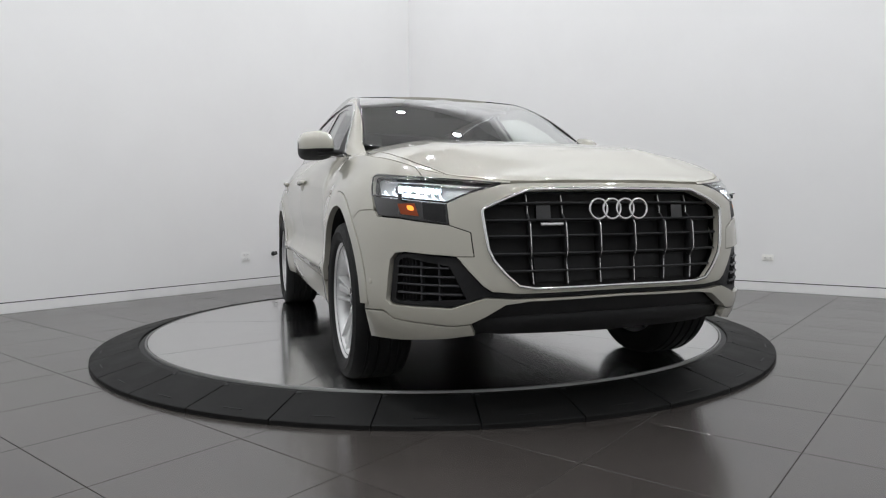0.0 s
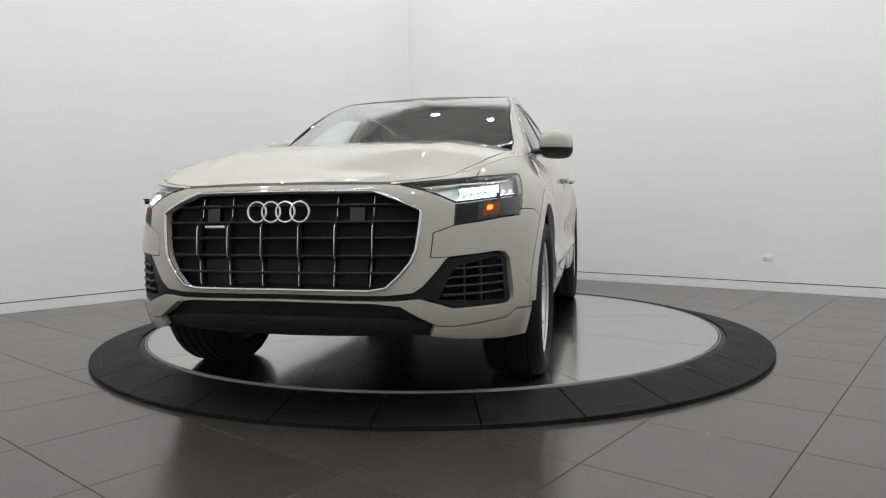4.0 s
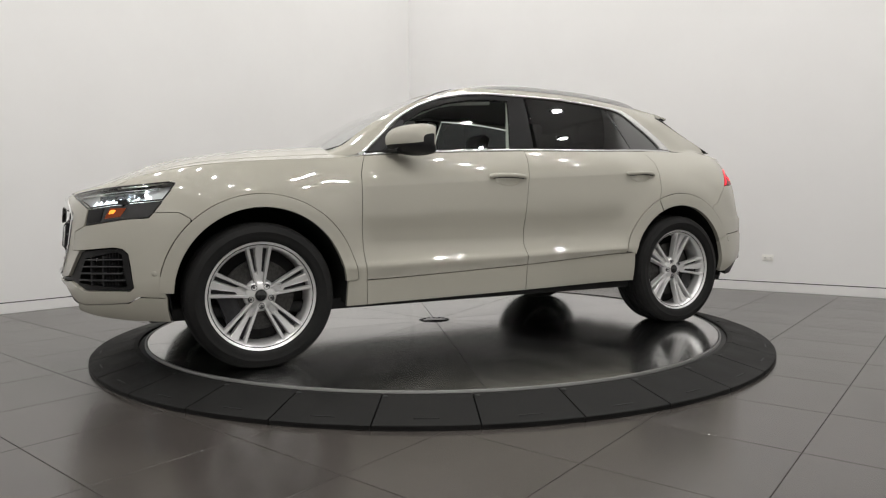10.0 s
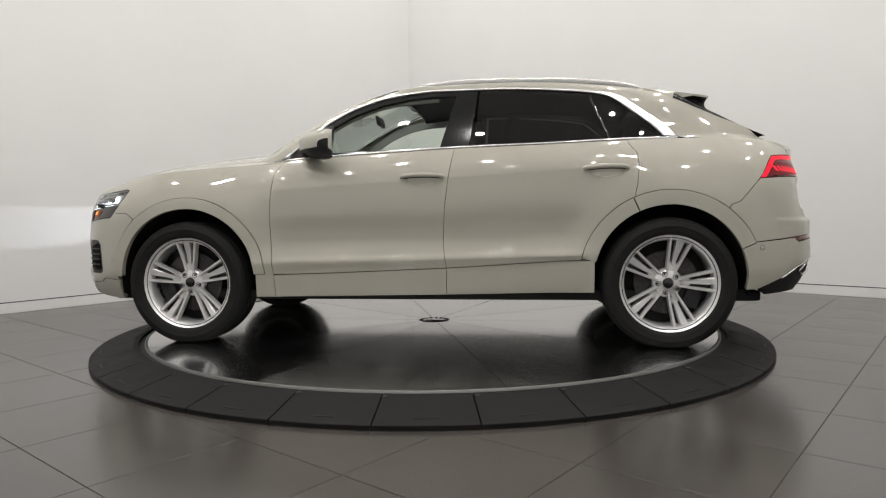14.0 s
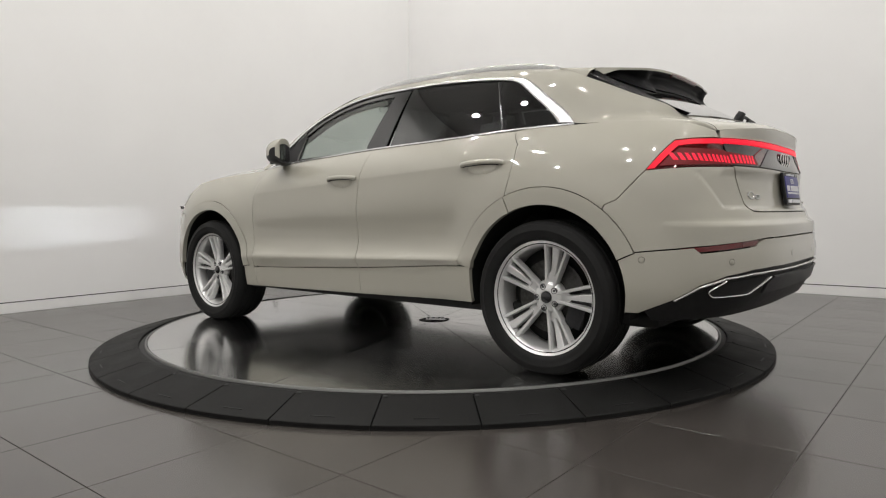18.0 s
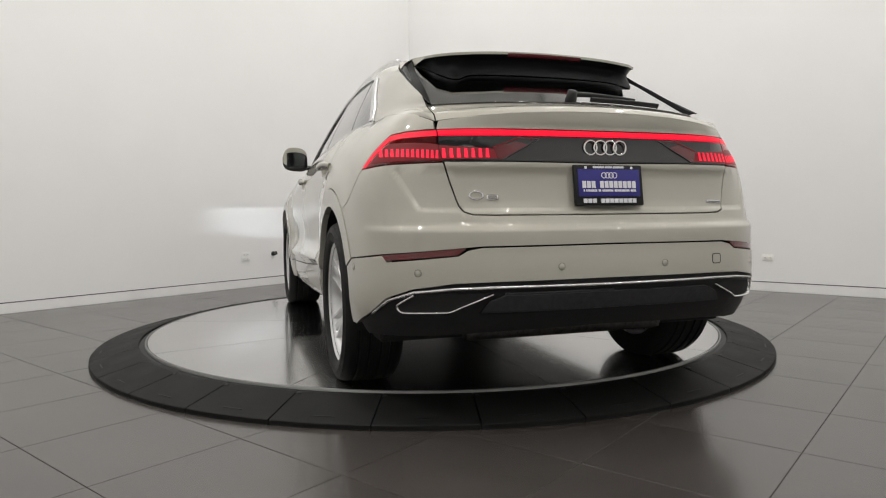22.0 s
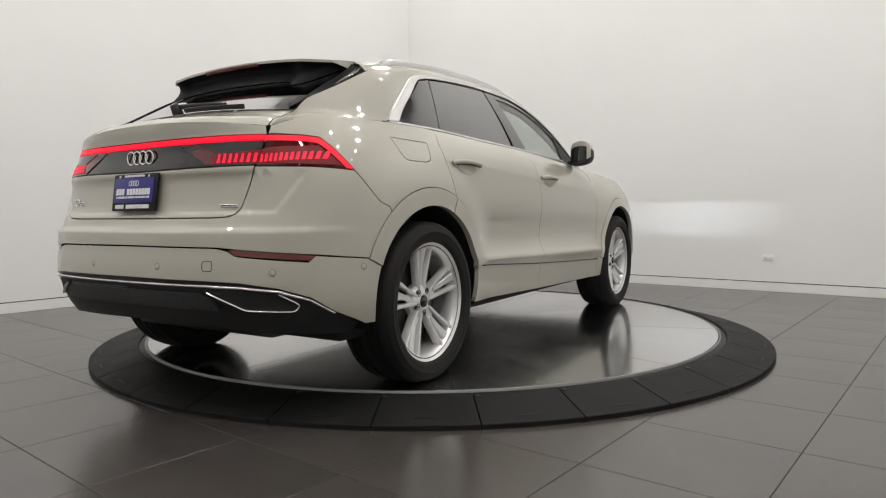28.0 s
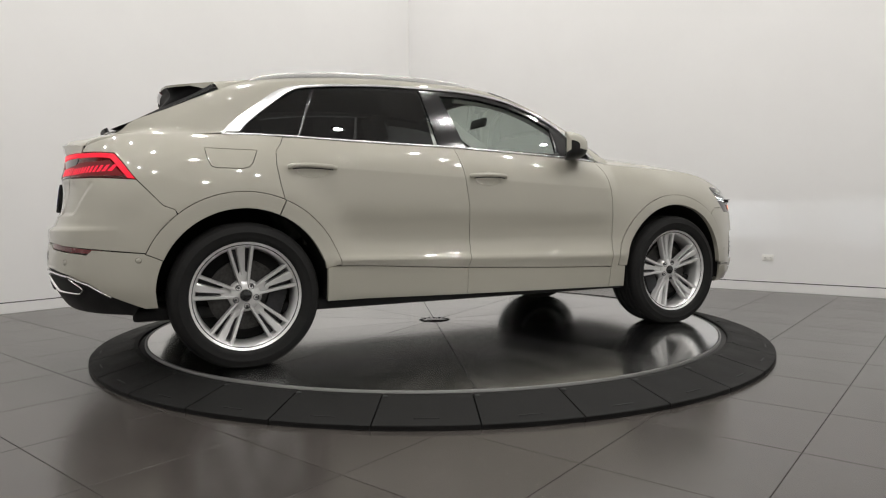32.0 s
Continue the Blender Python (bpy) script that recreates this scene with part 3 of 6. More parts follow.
def skin(name, outline, surf, mat, parent=None, side=1, holes=(), gap=0.0014, flange=0.024, cell=0.04, out=0.0, label="", round_to=0.0, extra=()):
    """A panel cut out of a skin surf(u, v) along an outline, with soft folded edges and a gap round it."""
    step = min(cell, 0.03)
    if round_to:
        outline = rounded(outline, round_to)
    loops = [dense(outline, step)] + [dense(h, step) for h in holes]
    flat = [p for lp in loops for p in lp]
    lo, hi = np.min(flat, axis=0), np.max(flat, axis=0)
    gx, gy = np.meshgrid(np.arange(lo[0] + cell / 2, hi[0], cell), np.arange(lo[1] + cell / 2, hi[1], cell))
    pts = np.stack([gx.ravel(), gy.ravel()], -1)
    if len(pts):
        keep = inside_of(loops[0], pts)
        for h in loops[1:]:
            keep &= ~inside_of(h, pts)
        for lp in loops:
            keep &= away_from(lp, pts) > cell * 0.4
        pts = pts[keep]
    if len(extra):
        more = np.array(extra)
        keep = inside_of(loops[0], more)
        for h in loops[1:]:
            keep &= ~inside_of(h, more)
        for lp in loops:
            keep &= away_from(lp, more) > 0.006
        more = more[keep]
        if len(pts):
            near = np.array([np.min(np.linalg.norm(more - p, axis=1)) if len(more) else 9.0 for p in pts])
            pts = pts[near > 0.014]
        pts = np.concatenate([pts, more])
    edges, k = [], 0
    for lp in loops:
        n = len(lp)
        edges += [(k + i, k + (i + 1) % n) for i in range(n)]
        k += n
    made = delaunay_2d_cdt([Vector(p) for p in flat] + [Vector(p) for p in pts], edges, [], 0, 1e-7)
    v2, tris, origin = made[0], made[2], made[3]
    where = {}
    for i, olds in enumerate(origin):
        for o in olds:
            where[o] = i
    cen = np.array([np.mean([v2[i][:] for i in t], axis=0) for t in tris])
    ok = inside_of(loops[0], cen)
    for h in loops[1:]:
        ok &= ~inside_of(h, cen)
    P, N = [], []
    e = 0.004
    for u, v in v2:
        p = surf(u, v)
        n = (surf(u + e, v) - surf(u - e, v)).cross(surf(u, v + e) - surf(u, v - e))
        if n.length < 1e-12:
            n = Vector((0, 0, 1))
        n.normalize()
        if n.dot(p - Vector((p.x * 0.75, 0, 0.75))) < 0:
            n = -n
        P.append(p + n * out)
        N.append(n)
    faces = []
    for t, good in zip(tris, ok):
        if not good:
            continue
        a, b, c = t
        if (P[b] - P[a]).cross(P[c] - P[a]).dot(N[a]) < 0:
            t = (a, c, b)
        faces.append(tuple(t))
    k = 0
    for li, lp in enumerate(loops):
        idx = [where[k + i] for i in range(len(lp))]
        k += len(lp)
        sides = []
        for i, v in enumerate(idx):
            t = (P[idx[(i + 1) % len(idx)]] - P[idx[i - 1]])
            d = t.cross(N[v])
            d.normalize()
            sides.append(d)
        # which way leads off the panel
        j = idx[0]
        ring = [f for f in faces if j in f]
        if ring:
            # judge by a vertex average over several places of the loop
            vote = 0.0
            for i in range(0, len(idx), max(1, len(idx) // 12)):
                fs = [f for f in faces if idx[i] in f]
                if fs:
                    m = sum((sum((P[q] for q in f), Vector()) / 3 for f in fs), Vector()) / len(fs) - P[idx[i]]
                    vote += m.normalized().dot(sides[i])
            if vote > 0:
                sides = [-d for d in sides]
        base = [P[v].copy() for v in idx]
        a_ring, b_ring = [], []
        for v, d, p in zip(idx, sides, base):
            n = N[v]
            P[v] = p - d * (gap + 0.0014)
            a_ring.append(len(P))
            P.append(p - d * gap - n * 0.0014)
            N.append(d)
        for v, d, p in zip(idx, sides, base):
            n = N[v]
            b_ring.append(len(P))
            P.append(p - d * gap - n * flange)
            N.append(d)
        m = len(idx)
        for i in range(m):
            j = (i + 1) % m
            for q in ((idx[i], idx[j], a_ring[j], a_ring[i]), (a_ring[i], a_ring[j], b_ring[j], b_ring[i])):
                want = N[a_ring[i]] + (N[idx[i]] if q[0] == idx[i] else Vector())
                if (P[q[1]] - P[q[0]]).cross(P[q[2]] - P[q[0]]).dot(want) < 0:
                    q = q[::-1]
                faces.append(q)
    if side < 0:
        P = [Vector((p.x, -p.y, p.z)) for p in P]
        N = [Vector((p.x, -p.y, p.z)) for p in N]
        faces = [f[::-1] for f in faces]
    me = bpy.data.meshes.new(name)
    me.from_pydata(P, [], faces)
    me.polygons.foreach_set("use_smooth", [True] * len(faces))
    me.normals_split_custom_set_from_vertices(N)
    me.materials.append(mat)
    ob = new(name, me)
    ob.parent = parent or CAR
    if label:
        ob["label"] = label
    return ob


def spline(pts, n):
    """A smooth run of n places through the given ones."""
    pts = [Vector(p) for p in pts]
    acc = [0.0]
    for a, b in zip(pts, pts[1:]):
        acc.append(acc[-1] + max((b - a).length, 1e-6))
    axes = [curve(*[(t, p[k]) for t, p in zip(acc, pts)]) for k in range(3)]
    return [Vector([f(acc[-1] * i / (n - 1)) for f in axes]) for i in range(n)]


def loft(name, curves, mat, parent=None, side=1, across=4, label="", thick=0.0, flip=False):
    """A sheet through several curves of equal count, smooth across them too."""
    rows = []
    count = len(curves[0])
    for j in range(count):
        rows.append(spline([c[j] for c in curves], across * (len(curves) - 1) + 1) if len(curves) > 2 else
                    [curves[0][j].lerp(curves[1][j], i / across) for i in range(across + 1)])
    bm = bmesh.new()
    vs = [[bm.verts.new((p.x, side * p.y, p.z)) for p in r] for r in rows]
    for a, b in zip(vs, vs[1:]):
        for i in range(len(a) - 1):
            bm.faces.new((a[i], b[i], b[i + 1], a[i + 1]))
    if (side < 0) != flip:
        bmesh.ops.reverse_faces(bm, faces=bm.faces)
    if thick:
        bmesh.ops.solidify(bm, geom=bm.faces[:], thickness=thick)
    return part(name, bm, mat, parent or CAR, label, smooth=50)


def sweep(name, pts, normals, sect, mat, parent=None, side=1, closed=False, label="", smooth=50, taper=None):
    """A bar of cross-section sect (offsets across and out) along a run of places."""
    bm = bmesh.new()
    n = len(pts)
    rings = []
    for i, p in enumerate(pts):
        a, b = (pts[i - 1], pts[(i + 1) % n]) if closed else (pts[max(i - 1, 0)], pts[min(i + 1, n - 1)])
        t = (b - a).normalized()
        nn = normals[i] if isinstance(normals, list) else normals
        nn = (nn - t * nn.dot(t)).normalized()
        c = t.cross(nn)
        k = taper(i / (n - 1)) if taper else 1.0
        rings.append([bm.verts.new(((q := p + c * (u * k) + nn * (w * k)).x, side * q.y, q.z)) for u, w in sect])
    m = len(sect)
    for i in range(n if closed else n - 1):
        a, b = rings[i], rings[(i + 1) % n]
        for j in range(m):
            bm.faces.new((a[j], a[(j + 1) % m], b[(j + 1) % m], b[j]))
    if not closed:
        bm.faces.new(rings[0][::-1])
        bm.faces.new(rings[-1])
    bmesh.ops.recalc_face_normals(bm, faces=bm.faces)
    return part(name, bm, mat, parent or CAR, label, smooth=smooth)


def strap(w, h, r=0.25):
    """Cross-section of a flat bar with its upper edges rounded."""
    a = w / 2
    c = min(w, h) * r
    return [(-a, -h * 0.3), (-a, h - c), (-a + c, h), (a - c, h), (a, h - c), (a, -h * 0.3)]


def tube(r, n=10):
    return [(r * math.cos(2 * math.pi * i / n), r * math.sin(2 * math.pi * i / n)) for i in range(n)]


def on(surf, uv, out=0.0):
    """Places on a skin, with their normals."""
    ps, ns = [], []
    for u, v in uv:
        p = surf(u, v)
        n = (surf(u + 0.004, v) - surf(u - 0.004, v)).cross(surf(u, v + 0.004) - surf(u, v - 0.004)).normalized()
        if n.dot(p - Vector((p.x * 0.75, 0, 0.75))) < 0:
            n = -n
        ps.append(p + n * out)
        ns.append(n)
    return ps, ns


def line(uv, step=0.03):
    out = []
    for a, b in zip(uv, uv[1:]):
        k = max(1, math.ceil(math.dist(a, b) / step))
        out += [(a[0] + (b[0] - a[0]) * i / k, a[1] + (b[1] - a[1]) * i / k) for i in range(k)]
    return out + [uv[-1]]


def bar_on(name, surf, uv, sect, mat, parent=None, side=1, closed=False, out=0.0, step=0.03, label="", taper=None):
    run = line(uv + uv[:1], step)[:-1] if closed else line(uv, step)
    ps, ns = on(surf, run, out)
    return sweep(name, ps, ns, sect, mat, parent, side, closed, label, taper=taper)


def under(surf, depth):
    """The same skin set back by some depth."""
    def f(u, v):
        p = surf(u, v)
        n = (surf(u + 0.01, v) - surf(u - 0.01, v)).cross(surf(u, v + 0.01) - surf(u, v - 0.01))
        n = n.normalized() if n.length > 1e-12 else Vector((0, 0, 1))
        if n.dot(p - Vector((p.x * 0.75, 0, 0.75))) < 0:
            n = -n
        return p - n * depth
    return f


# ---- body sides ----
FW, RW = (WHEEL_X - 0.012, 0.405), (-WHEEL_X, 0.405)
F_OPEN, F_FLARE, R_OPEN, R_FLARE = 0.445, 0.518, 0.440, 0.530
A_SEAM = [(0.909, 0.292), (0.915, 0.437), (0.930, 0.60), (0.936, 0.75), (0.930, 0.95), (0.922, 1.04), (0.898, 1.105), (0.872, 1.148)]
B_SEAM = [(-0.174, 0.308), (-0.176, 0.476), (-0.158, 0.60), (-0.158, 0.70), (-0.168, 0.85), (-0.190, 1.02), (-0.222, 1.208)]
C_SEAM = [(-1.290, 0.893), (-1.308, 0.97), (-1.322, 1.08), (-1.316, 1.16), (-1.285, 1.20), (-1.265, 1.2405)]


def top_run(x0, x1, n, drop=0.0):
    return [(x0 + (x1 - x0) * i / n, top_z(x0 + (x1 - x0) * i / n) - drop) for i in range(n + 1)]


def bowl_loop(xm, z, k=1.0):
    return [X(xm + 0.088 * k * math.cos(a), z - 0.018 + 0.036 * k * math.sin(a)) for a in [2 * math.pi * i / 28 for i in range(28)]]


def handle(parent, side, x0, x1, z):
    """Pull handle with a scoop behind it."""
    xm = (x0 + x1) / 2

    def scoop(u, v):
        a, b = u - X(xm, z)[0], v - (z - 0.018)
        q = min((a / 0.09) ** 2 + (b / 0.037) ** 2, 1.0)
        return body(u, v) - Vector((0, 0.024 * (1 - q) ** 0.8, 0))
    skin("handle_bowl", bowl_loop(xm, z, 1.03), scoop, PAINT, parent, side, gap=0, flange=0.004, cell=0.010, out=0.0006)
    uv = [X(x0 + (x1 - x0) * i / 14, z + 0.004 * math.sin(math.pi * i / 14)) for i in range(15)]
    ps, ns = on(body, uv)
    ps = [p + n * (0.004 + 0.028 * math.sin(math.pi * i / 14) ** 0.35) for i, (p, n) in enumerate(zip(ps, ns))]
    grip = sweep("door_handle", ps, ns, [(-0.012, -0.006), (-0.014, 0.002), (-0.010, 0.008), (0.0, 0.011), (0.010, 0.008), (0.013, 0.002), (0.011, -0.006)], PAINT, parent, side, smooth=60)
    # black strip under the grip, standing in for the shade there
    lo = [p - Vector((0, 0, 0.012)) - n * 0.006 for p, n in zip(ps, ns)]
    sweep("grip_shadow", lo[1:-1], ns[1:-1], strap(0.008, 0.004), BLACK_PLASTIC, grip, side)
    return grip


def arch_trim(name, c, r0, r1, a0, a1, side, parent=None):
    n = max(6, int(abs(a1 - a0) / 5))
    uv = arc(c[0], c[1], r0, a0, a1, n) + arc(c[0], c[1], r1, a1, a0, n)
    return skin(name, [X(*p) for p in uv], body, PAINT, parent, side, flange=0.03, cell=0.03, out=0.004, gap=0.0022)


for side in (1, -1):
    # wing
    edge = A_SEAM + top_run(1.0, 2.10, 14) + [(2.177, 0.961), (2.105, 0.9675), (2.035, 0.9745), (1.93, 0.9855), (1.904, 0.978), (1.934, 0.932), (1.978, 0.87), (2.010, 0.8275), (1.897, 0.8275), (1.845, 0.795)]
    edge += arc(*FW, F_FLARE, 47, 176, 26) + [(1.03, 0.437), (1.036, 0.292)]
    wing = skin("front_wing", [X(*p) for p in edge], body, PAINT, None, side)
    seam = [(2.236, 0.6735), (2.16, 0.703), (2.05, 0.747), (1.9, 0.788), (1.75, 0.808), (1.55, 0.8155), (1.3, 0.802), (1.1, 0.784), (0.93, 0.765)]
    crest = [(0.872, crest_y(0.872)), (1.0, crest_y(1.0)), (1.15, crest_y(1.15))] + [(1.3 + 0.08 * i, crest_y(1.3 + 0.08 * i)) for i in range(11)] + [(2.16, crest_y(2.16)), (2.232, crest_y(2.232))]
    skin("wing_top", seam + crest, bonnet, PAINT, wing, side, flange=0.02, gap=0.0022)
    arch_trim("wheel_arch_trim", FW, F_OPEN, F_FLARE, 2, 176, side)

    # front door
    bottom = [(0.915 - 1.091 * i / 10, seam_z(0.915 - 1.091 * i / 10) + 0.001) for i in range(11)]
    edge = A_SEAM[1:-1] + [(0.872, top_z(0.872) - 0.004)] + top_run(0.80, -0.16, 12, 0.004) + [(-0.222, 1.2085)] + B_SEAM[:0:-1][1:] + bottom[::-1][1:-1]
    rows = [X(0.90 - 0.027 * i, seam_z(0.90 - 0.027 * i) + crease_rise(0.90 - 0.027 * i) + d) for i in range(40) for d in (-0.022, -0.006, 0.0, 0.006, 0.022, 0.045)]
    rows += [X(0.90 - 0.03 * i, 0.963 + (0.02 + 0.03 * i) * 0.055 + d) for i in range(37) for d in (-0.014, -0.003, 0.003, 0.014)]
    door = skin("front_door", [X(*p) for p in edge], body, PAINT, None, side, extra=rows, holes=[bowl_loop(-0.032, 1.031)])
    edge = [(0.909, 0.292), (-0.174, 0.308)] + [(x, z - 0.003) for x, z in bottom[::-1]]
    skin("sill_trim", [X(*p) for p in edge], body, PAINT, door, side, gap=0.001)
    handle(door, side, 0.096, -0.160, 1.031)

    # rear door
    bottom = [(-0.176 - 0.809 * i / 8, seam_z(-0.176 - 0.809 * i / 8) + 0.001) for i in range(9)]
    edge = B_SEAM[1:-1] + [(-0.222, 1.2085)] + top_run(-0.30, -1.20, 12, 0.004) + [(-1.265, 1.2405)] + C_SEAM[::-1][1:] + arc(*RW, R_FLARE, 66.2, 13.5, 12) + bottom[::-1]
    rows = [X(-0.19 - 0.027 * i, seam_z(-0.19 - 0.027 * i) + crease_rise(-0.19 - 0.027 * i) + d) for i in range(31) for d in (-0.010, -0.005, 0.0, 0.006, 0.022, 0.045)]
    rows += [X(-0.20 - 0.03 * i, 0.963 + (1.12 + 0.03 * i) * 0.055 + d) for i in range(36) for d in (-0.014, -0.003, 0.003, 0.014)]
    door = skin("rear_door", [X(*p) for p in edge], body, PAINT, None, side, extra=rows, holes=[bowl_loop(-1.130, 1.066)])
    edge = [(-0.174, 0.308), (-1.062, 0.325), (-1.062, seam_z(-1.062) - 0.002)] + [(x, z - 0.003) for x, z in bottom[::-1]]
    skin("sill_trim", [X(*p) for p in edge], body, PAINT, door, side, gap=0.001)
    arch_trim("door_arch_trim", RW, R_OPEN, R_FLARE, 13.8, 66.0, side, door)
    handle(door, side, -1.000, -1.260, 1.066)

    # quarter panel
    corner = [tail(TY(0.676, z)[0], z).x for z in (1.176, 1.142)]
    edge = C_SEAM + top_run(-1.34, -2.14, 12) + [(corner[0], 1.176), (corner[1], 1.142)] + [(-2.174, 1.139), (-2.107, 1.132), (-2.012, 0.996), (-1.893, 0.863), (-1.838, 0.842)]
    edge += arc(*RW, R_FLARE, 128.4, 66.3, 14)
    flap = [(-1.680, 1.168), (-1.672, 1.11), (-1.655, 1.068), (-1.63, 1.058), (-1.50, 1.056), (-1.462, 1.066), (-1.443, 1.09), (-1.415, 1.160)]
    holes = [[X(*p) for p in flap]] if side < 0 else []
    quarter = skin("quarter_panel", [X(*p) for p in edge], body, PAINT, None, side, holes=holes)
    if side < 0:
        skin("fuel_flap", [X(*p) for p in flap], body, PAINT, quarter, side, gap=0.0022)
    arch_trim("wheel_arch_trim", RW, R_OPEN, R_FLARE, 66.2, 156.0, side)

    # dark inner shell behind the gaps, with the wheel housings cut out
    back = under(body, 0.032)
    edge = [X(*p) for p in [(2.0, 0.31), (1.95, 0.5)] + arc(*FW, 0.47, 10, 178, 20) + [(1.02, 0.31), (-1.03, 0.33)] + arc(*RW, 0.47, 8, 172, 20) + [(-1.98, 0.40), (-2.15, 0.5), (-2.1, 1.05), (-2.0, 1.17), (-1.2, 1.18), (0.0, 1.15), (0.9, 1.08), (1.6, 1.04), (1.9, 0.98), (2.05, 0.78)]]
    skin("inner_shell", edge, back, LINER, None, side, cell=0.09, gap=0)
    for c in (FW, RW):
        bm = bmesh.new()
        prof = arc(c[0], c[1], 0.462, -12, 192, 30)
        ring = [[bm.verts.new((x, side * y, z)) for x, z in prof] for y in (0.42, 0.945)]
        for i in range(len(prof) - 1):
            bm.faces.new((ring[0][i], ring[0][i + 1], ring[1][i + 1], ring[1][i]))
        bm.faces.new(ring[0])
        part("wheel_housing", bm, LINER, CAR, smooth=40)

# ---- bonnet and nose ----
half = [(2.408, 0.0), (2.402, 0.20), (2.392, 0.35), (2.372, 0.45), (2.345, 0.524), (2.28, 0.630), (2.24, 0.671), (2.16, 0.700), (2.05, 0.744), (1.9, 0.785), (1.75, 0.805), (1.55, 0.8125), (1.3, 0.799), (1.1, 0.781), (0.935, 0.762), (1.0, 0.60), (1.055, 0.40), (1.09, 0.2), (1.10, 0.0)]
skin("bonnet", half + [(x, -y) for x, y in reversed(half) if y > 0], bonnet, PAINT, None, flange=0.02, cell=0.05)
skin("engine_cover", [(2.25, 0.52), (2.05, 0.68), (1.8, 0.75), (0.95, 0.75), (0.95, -0.75), (1.8, -0.75), (2.05, -0.68), (2.25, -0.52)], lambda x, y: bonnet(x, y) - Vector((0, 0, 0.035)), LINER, None, cell=0.12)
skin("cowl", [(1.20, 0.72), (0.90, 0.80), (0.82, 0.6), (0.9, 0), (0.82, -0.6), (0.90, -0.80), (1.20, -0.72)], lambda x, y: bonnet(x, y) - Vector((0, 0, 0.028)), BLACK_PLASTIC, None, cell=0.08)

GRILLE = [Y(0, 0.905), Y(0.385, 0.902), Y(0.476, 0.868), Y(0.566, 0.827), Y(0.572, 0.815), Y(0.555, 0.668), Y(0.537, 0.623), Y(0.494, 0.569), Y(0.444, 0.522), Y(0.378, 0.511), Y(0, 0.513)]
GRILLE_LOOP = both(GRILLE)
mask = [Y(0, 0.931), Y(0.30, 0.929), Y(0.44, 0.927), Y(0.485, 0.924), Y(0.614, 0.888), Y(0.694, 0.848), Y(0.691, 0.763), Y(0.617, 0.734), Y(0.608, 0.639), Y(0.672, 0.639), Y(0.635, 0.588), Y(0.581, 0.524), Y(0.546, 0.500), Y(0.44, 0.4905), Y(0, 0.4935)]
skin("grille_surround", both(mask), body, PAINT, None, holes=[GRILLE_LOOP], flange=0.03)
bump = [Y(0, 0.476), Y(0.47, 0.471), Y(0.569, 0.477), Y(0.653, 0.450), Y(0.691, 0.434), Y(0.885, 0.436), Y(0.897, 0.455), Y(0.890, 0.555), Y(0.882, 0.624), Y(0.868, 0.648), Y(0.84, 0.655),
        Y(0.674, 0.639), Y(0.609, 0.639), Y(0.618, 0.734), Y(0.692, 0.763), Y(0.785, 0.777), Y(0.851, 0.791), X(2.034, 0.801), X(2.010, 0.8275), X(1.897, 0.8275), X(1.845, 0.795)]
bump += [X(*p) for p in arc(*FW, 0.519, 46, 12, 10)] + [X(1.962, 0.40), Y(0.905, 0.408), Y(0.871, 0.378), Y(0.681, 0.362), Y(0.622, 0.370), Y(0.562, 0.404), Y(0.494, 0.447), Y(0.40, 0.459), Y(0, 0.464)]
bumper = skin("front_bumper", both(bump), body, PAINT, None, flange=0.045, cell=0.035)
for side in (1, -1):
    lip = [Y(0.620, 0.368), Y(0.681, 0.359), Y(0.871, 0.375), Y(0.905, 0.405), X(1.962, 0.398), X(1.945, 0.275), Y(0.835, 0.283), Y(0.70, 0.304), Y(0.60, 0.325)]
    skin("bumper_lip", lip, body, PAINT, bumper, side, flange=0.03)
    # parking sensor
    bm = bmesh.new()
    p, n = [v[0] for v in on(body, [X(2.019, 0.525)])]
    lathe(bm, [(0.0, 0.0015), (0.0115, 0.0015), (0.013, 0.0008), (0.0135, -0.002)], 16)
    ob = part("parking_sensor", bm, PAINT, bumper, smooth=40)
    ob.matrix_basis = (MIRROR_Y if side < 0 else Matrix()) @ Matrix.Translation(p) @ n.to_track_quat("Z", "Y").to_matrix().to_4x4()
    # air intake
    fog = [Y(0.474, 0.474), Y(0.546, 0.494), Y(0.581, 0.521), Y(0.635, 0.586), Y(0.672, 0.634), Y(0.84, 0.650), Y(0.866, 0.643), Y(0.879, 0.62), Y(0.892, 0.455), Y(0.882, 0.44), Y(0.691, 0.437), Y(0.653, 0.454), Y(0.57, 0.481)]
    rim = [Y(0.700, 0.600), Y(0.845, 0.634), Y(0.862, 0.62), Y(0.875, 0.462), Y(0.865, 0.452), Y(0.640, 0.470)]
    intake = skin("air_intake", fog, under(body, 0.014), BLACK_PLASTIC, None, side, holes=[rim], gap=0, flange=0.05, label="black plastic air intake with slats")
    skin("intake_back", rim, under(body, 0.075), LINER, intake, side, gap=0)
    for z, y0 in ((0.487, 0.655), (0.522, 0.665), (0.557, 0.68), (0.592, 0.70)):
        bar_on("slat", under(body, 0.03), [Y(y0, z), Y(0.78, z + 0.002), Y(0.866, z + 0.004)], strap(0.008, 0.022), DARK_GREY, intake, side)
    for y in (0.735, 0.795):
        bar_on("post", under(body, 0.034), [Y(y, 0.46), Y(y, 0.615)], strap(0.009, 0.02), DARK_GREY, intake, side)
    for y in (0.812, 0.822, 0.832, 0.842, 0.852):
        bar_on("fin", under(body, 0.034), [Y(y, 0.46), Y(y, 0.632)], strap(0.003, 0.02), BLACK_PLASTIC, intake, side)
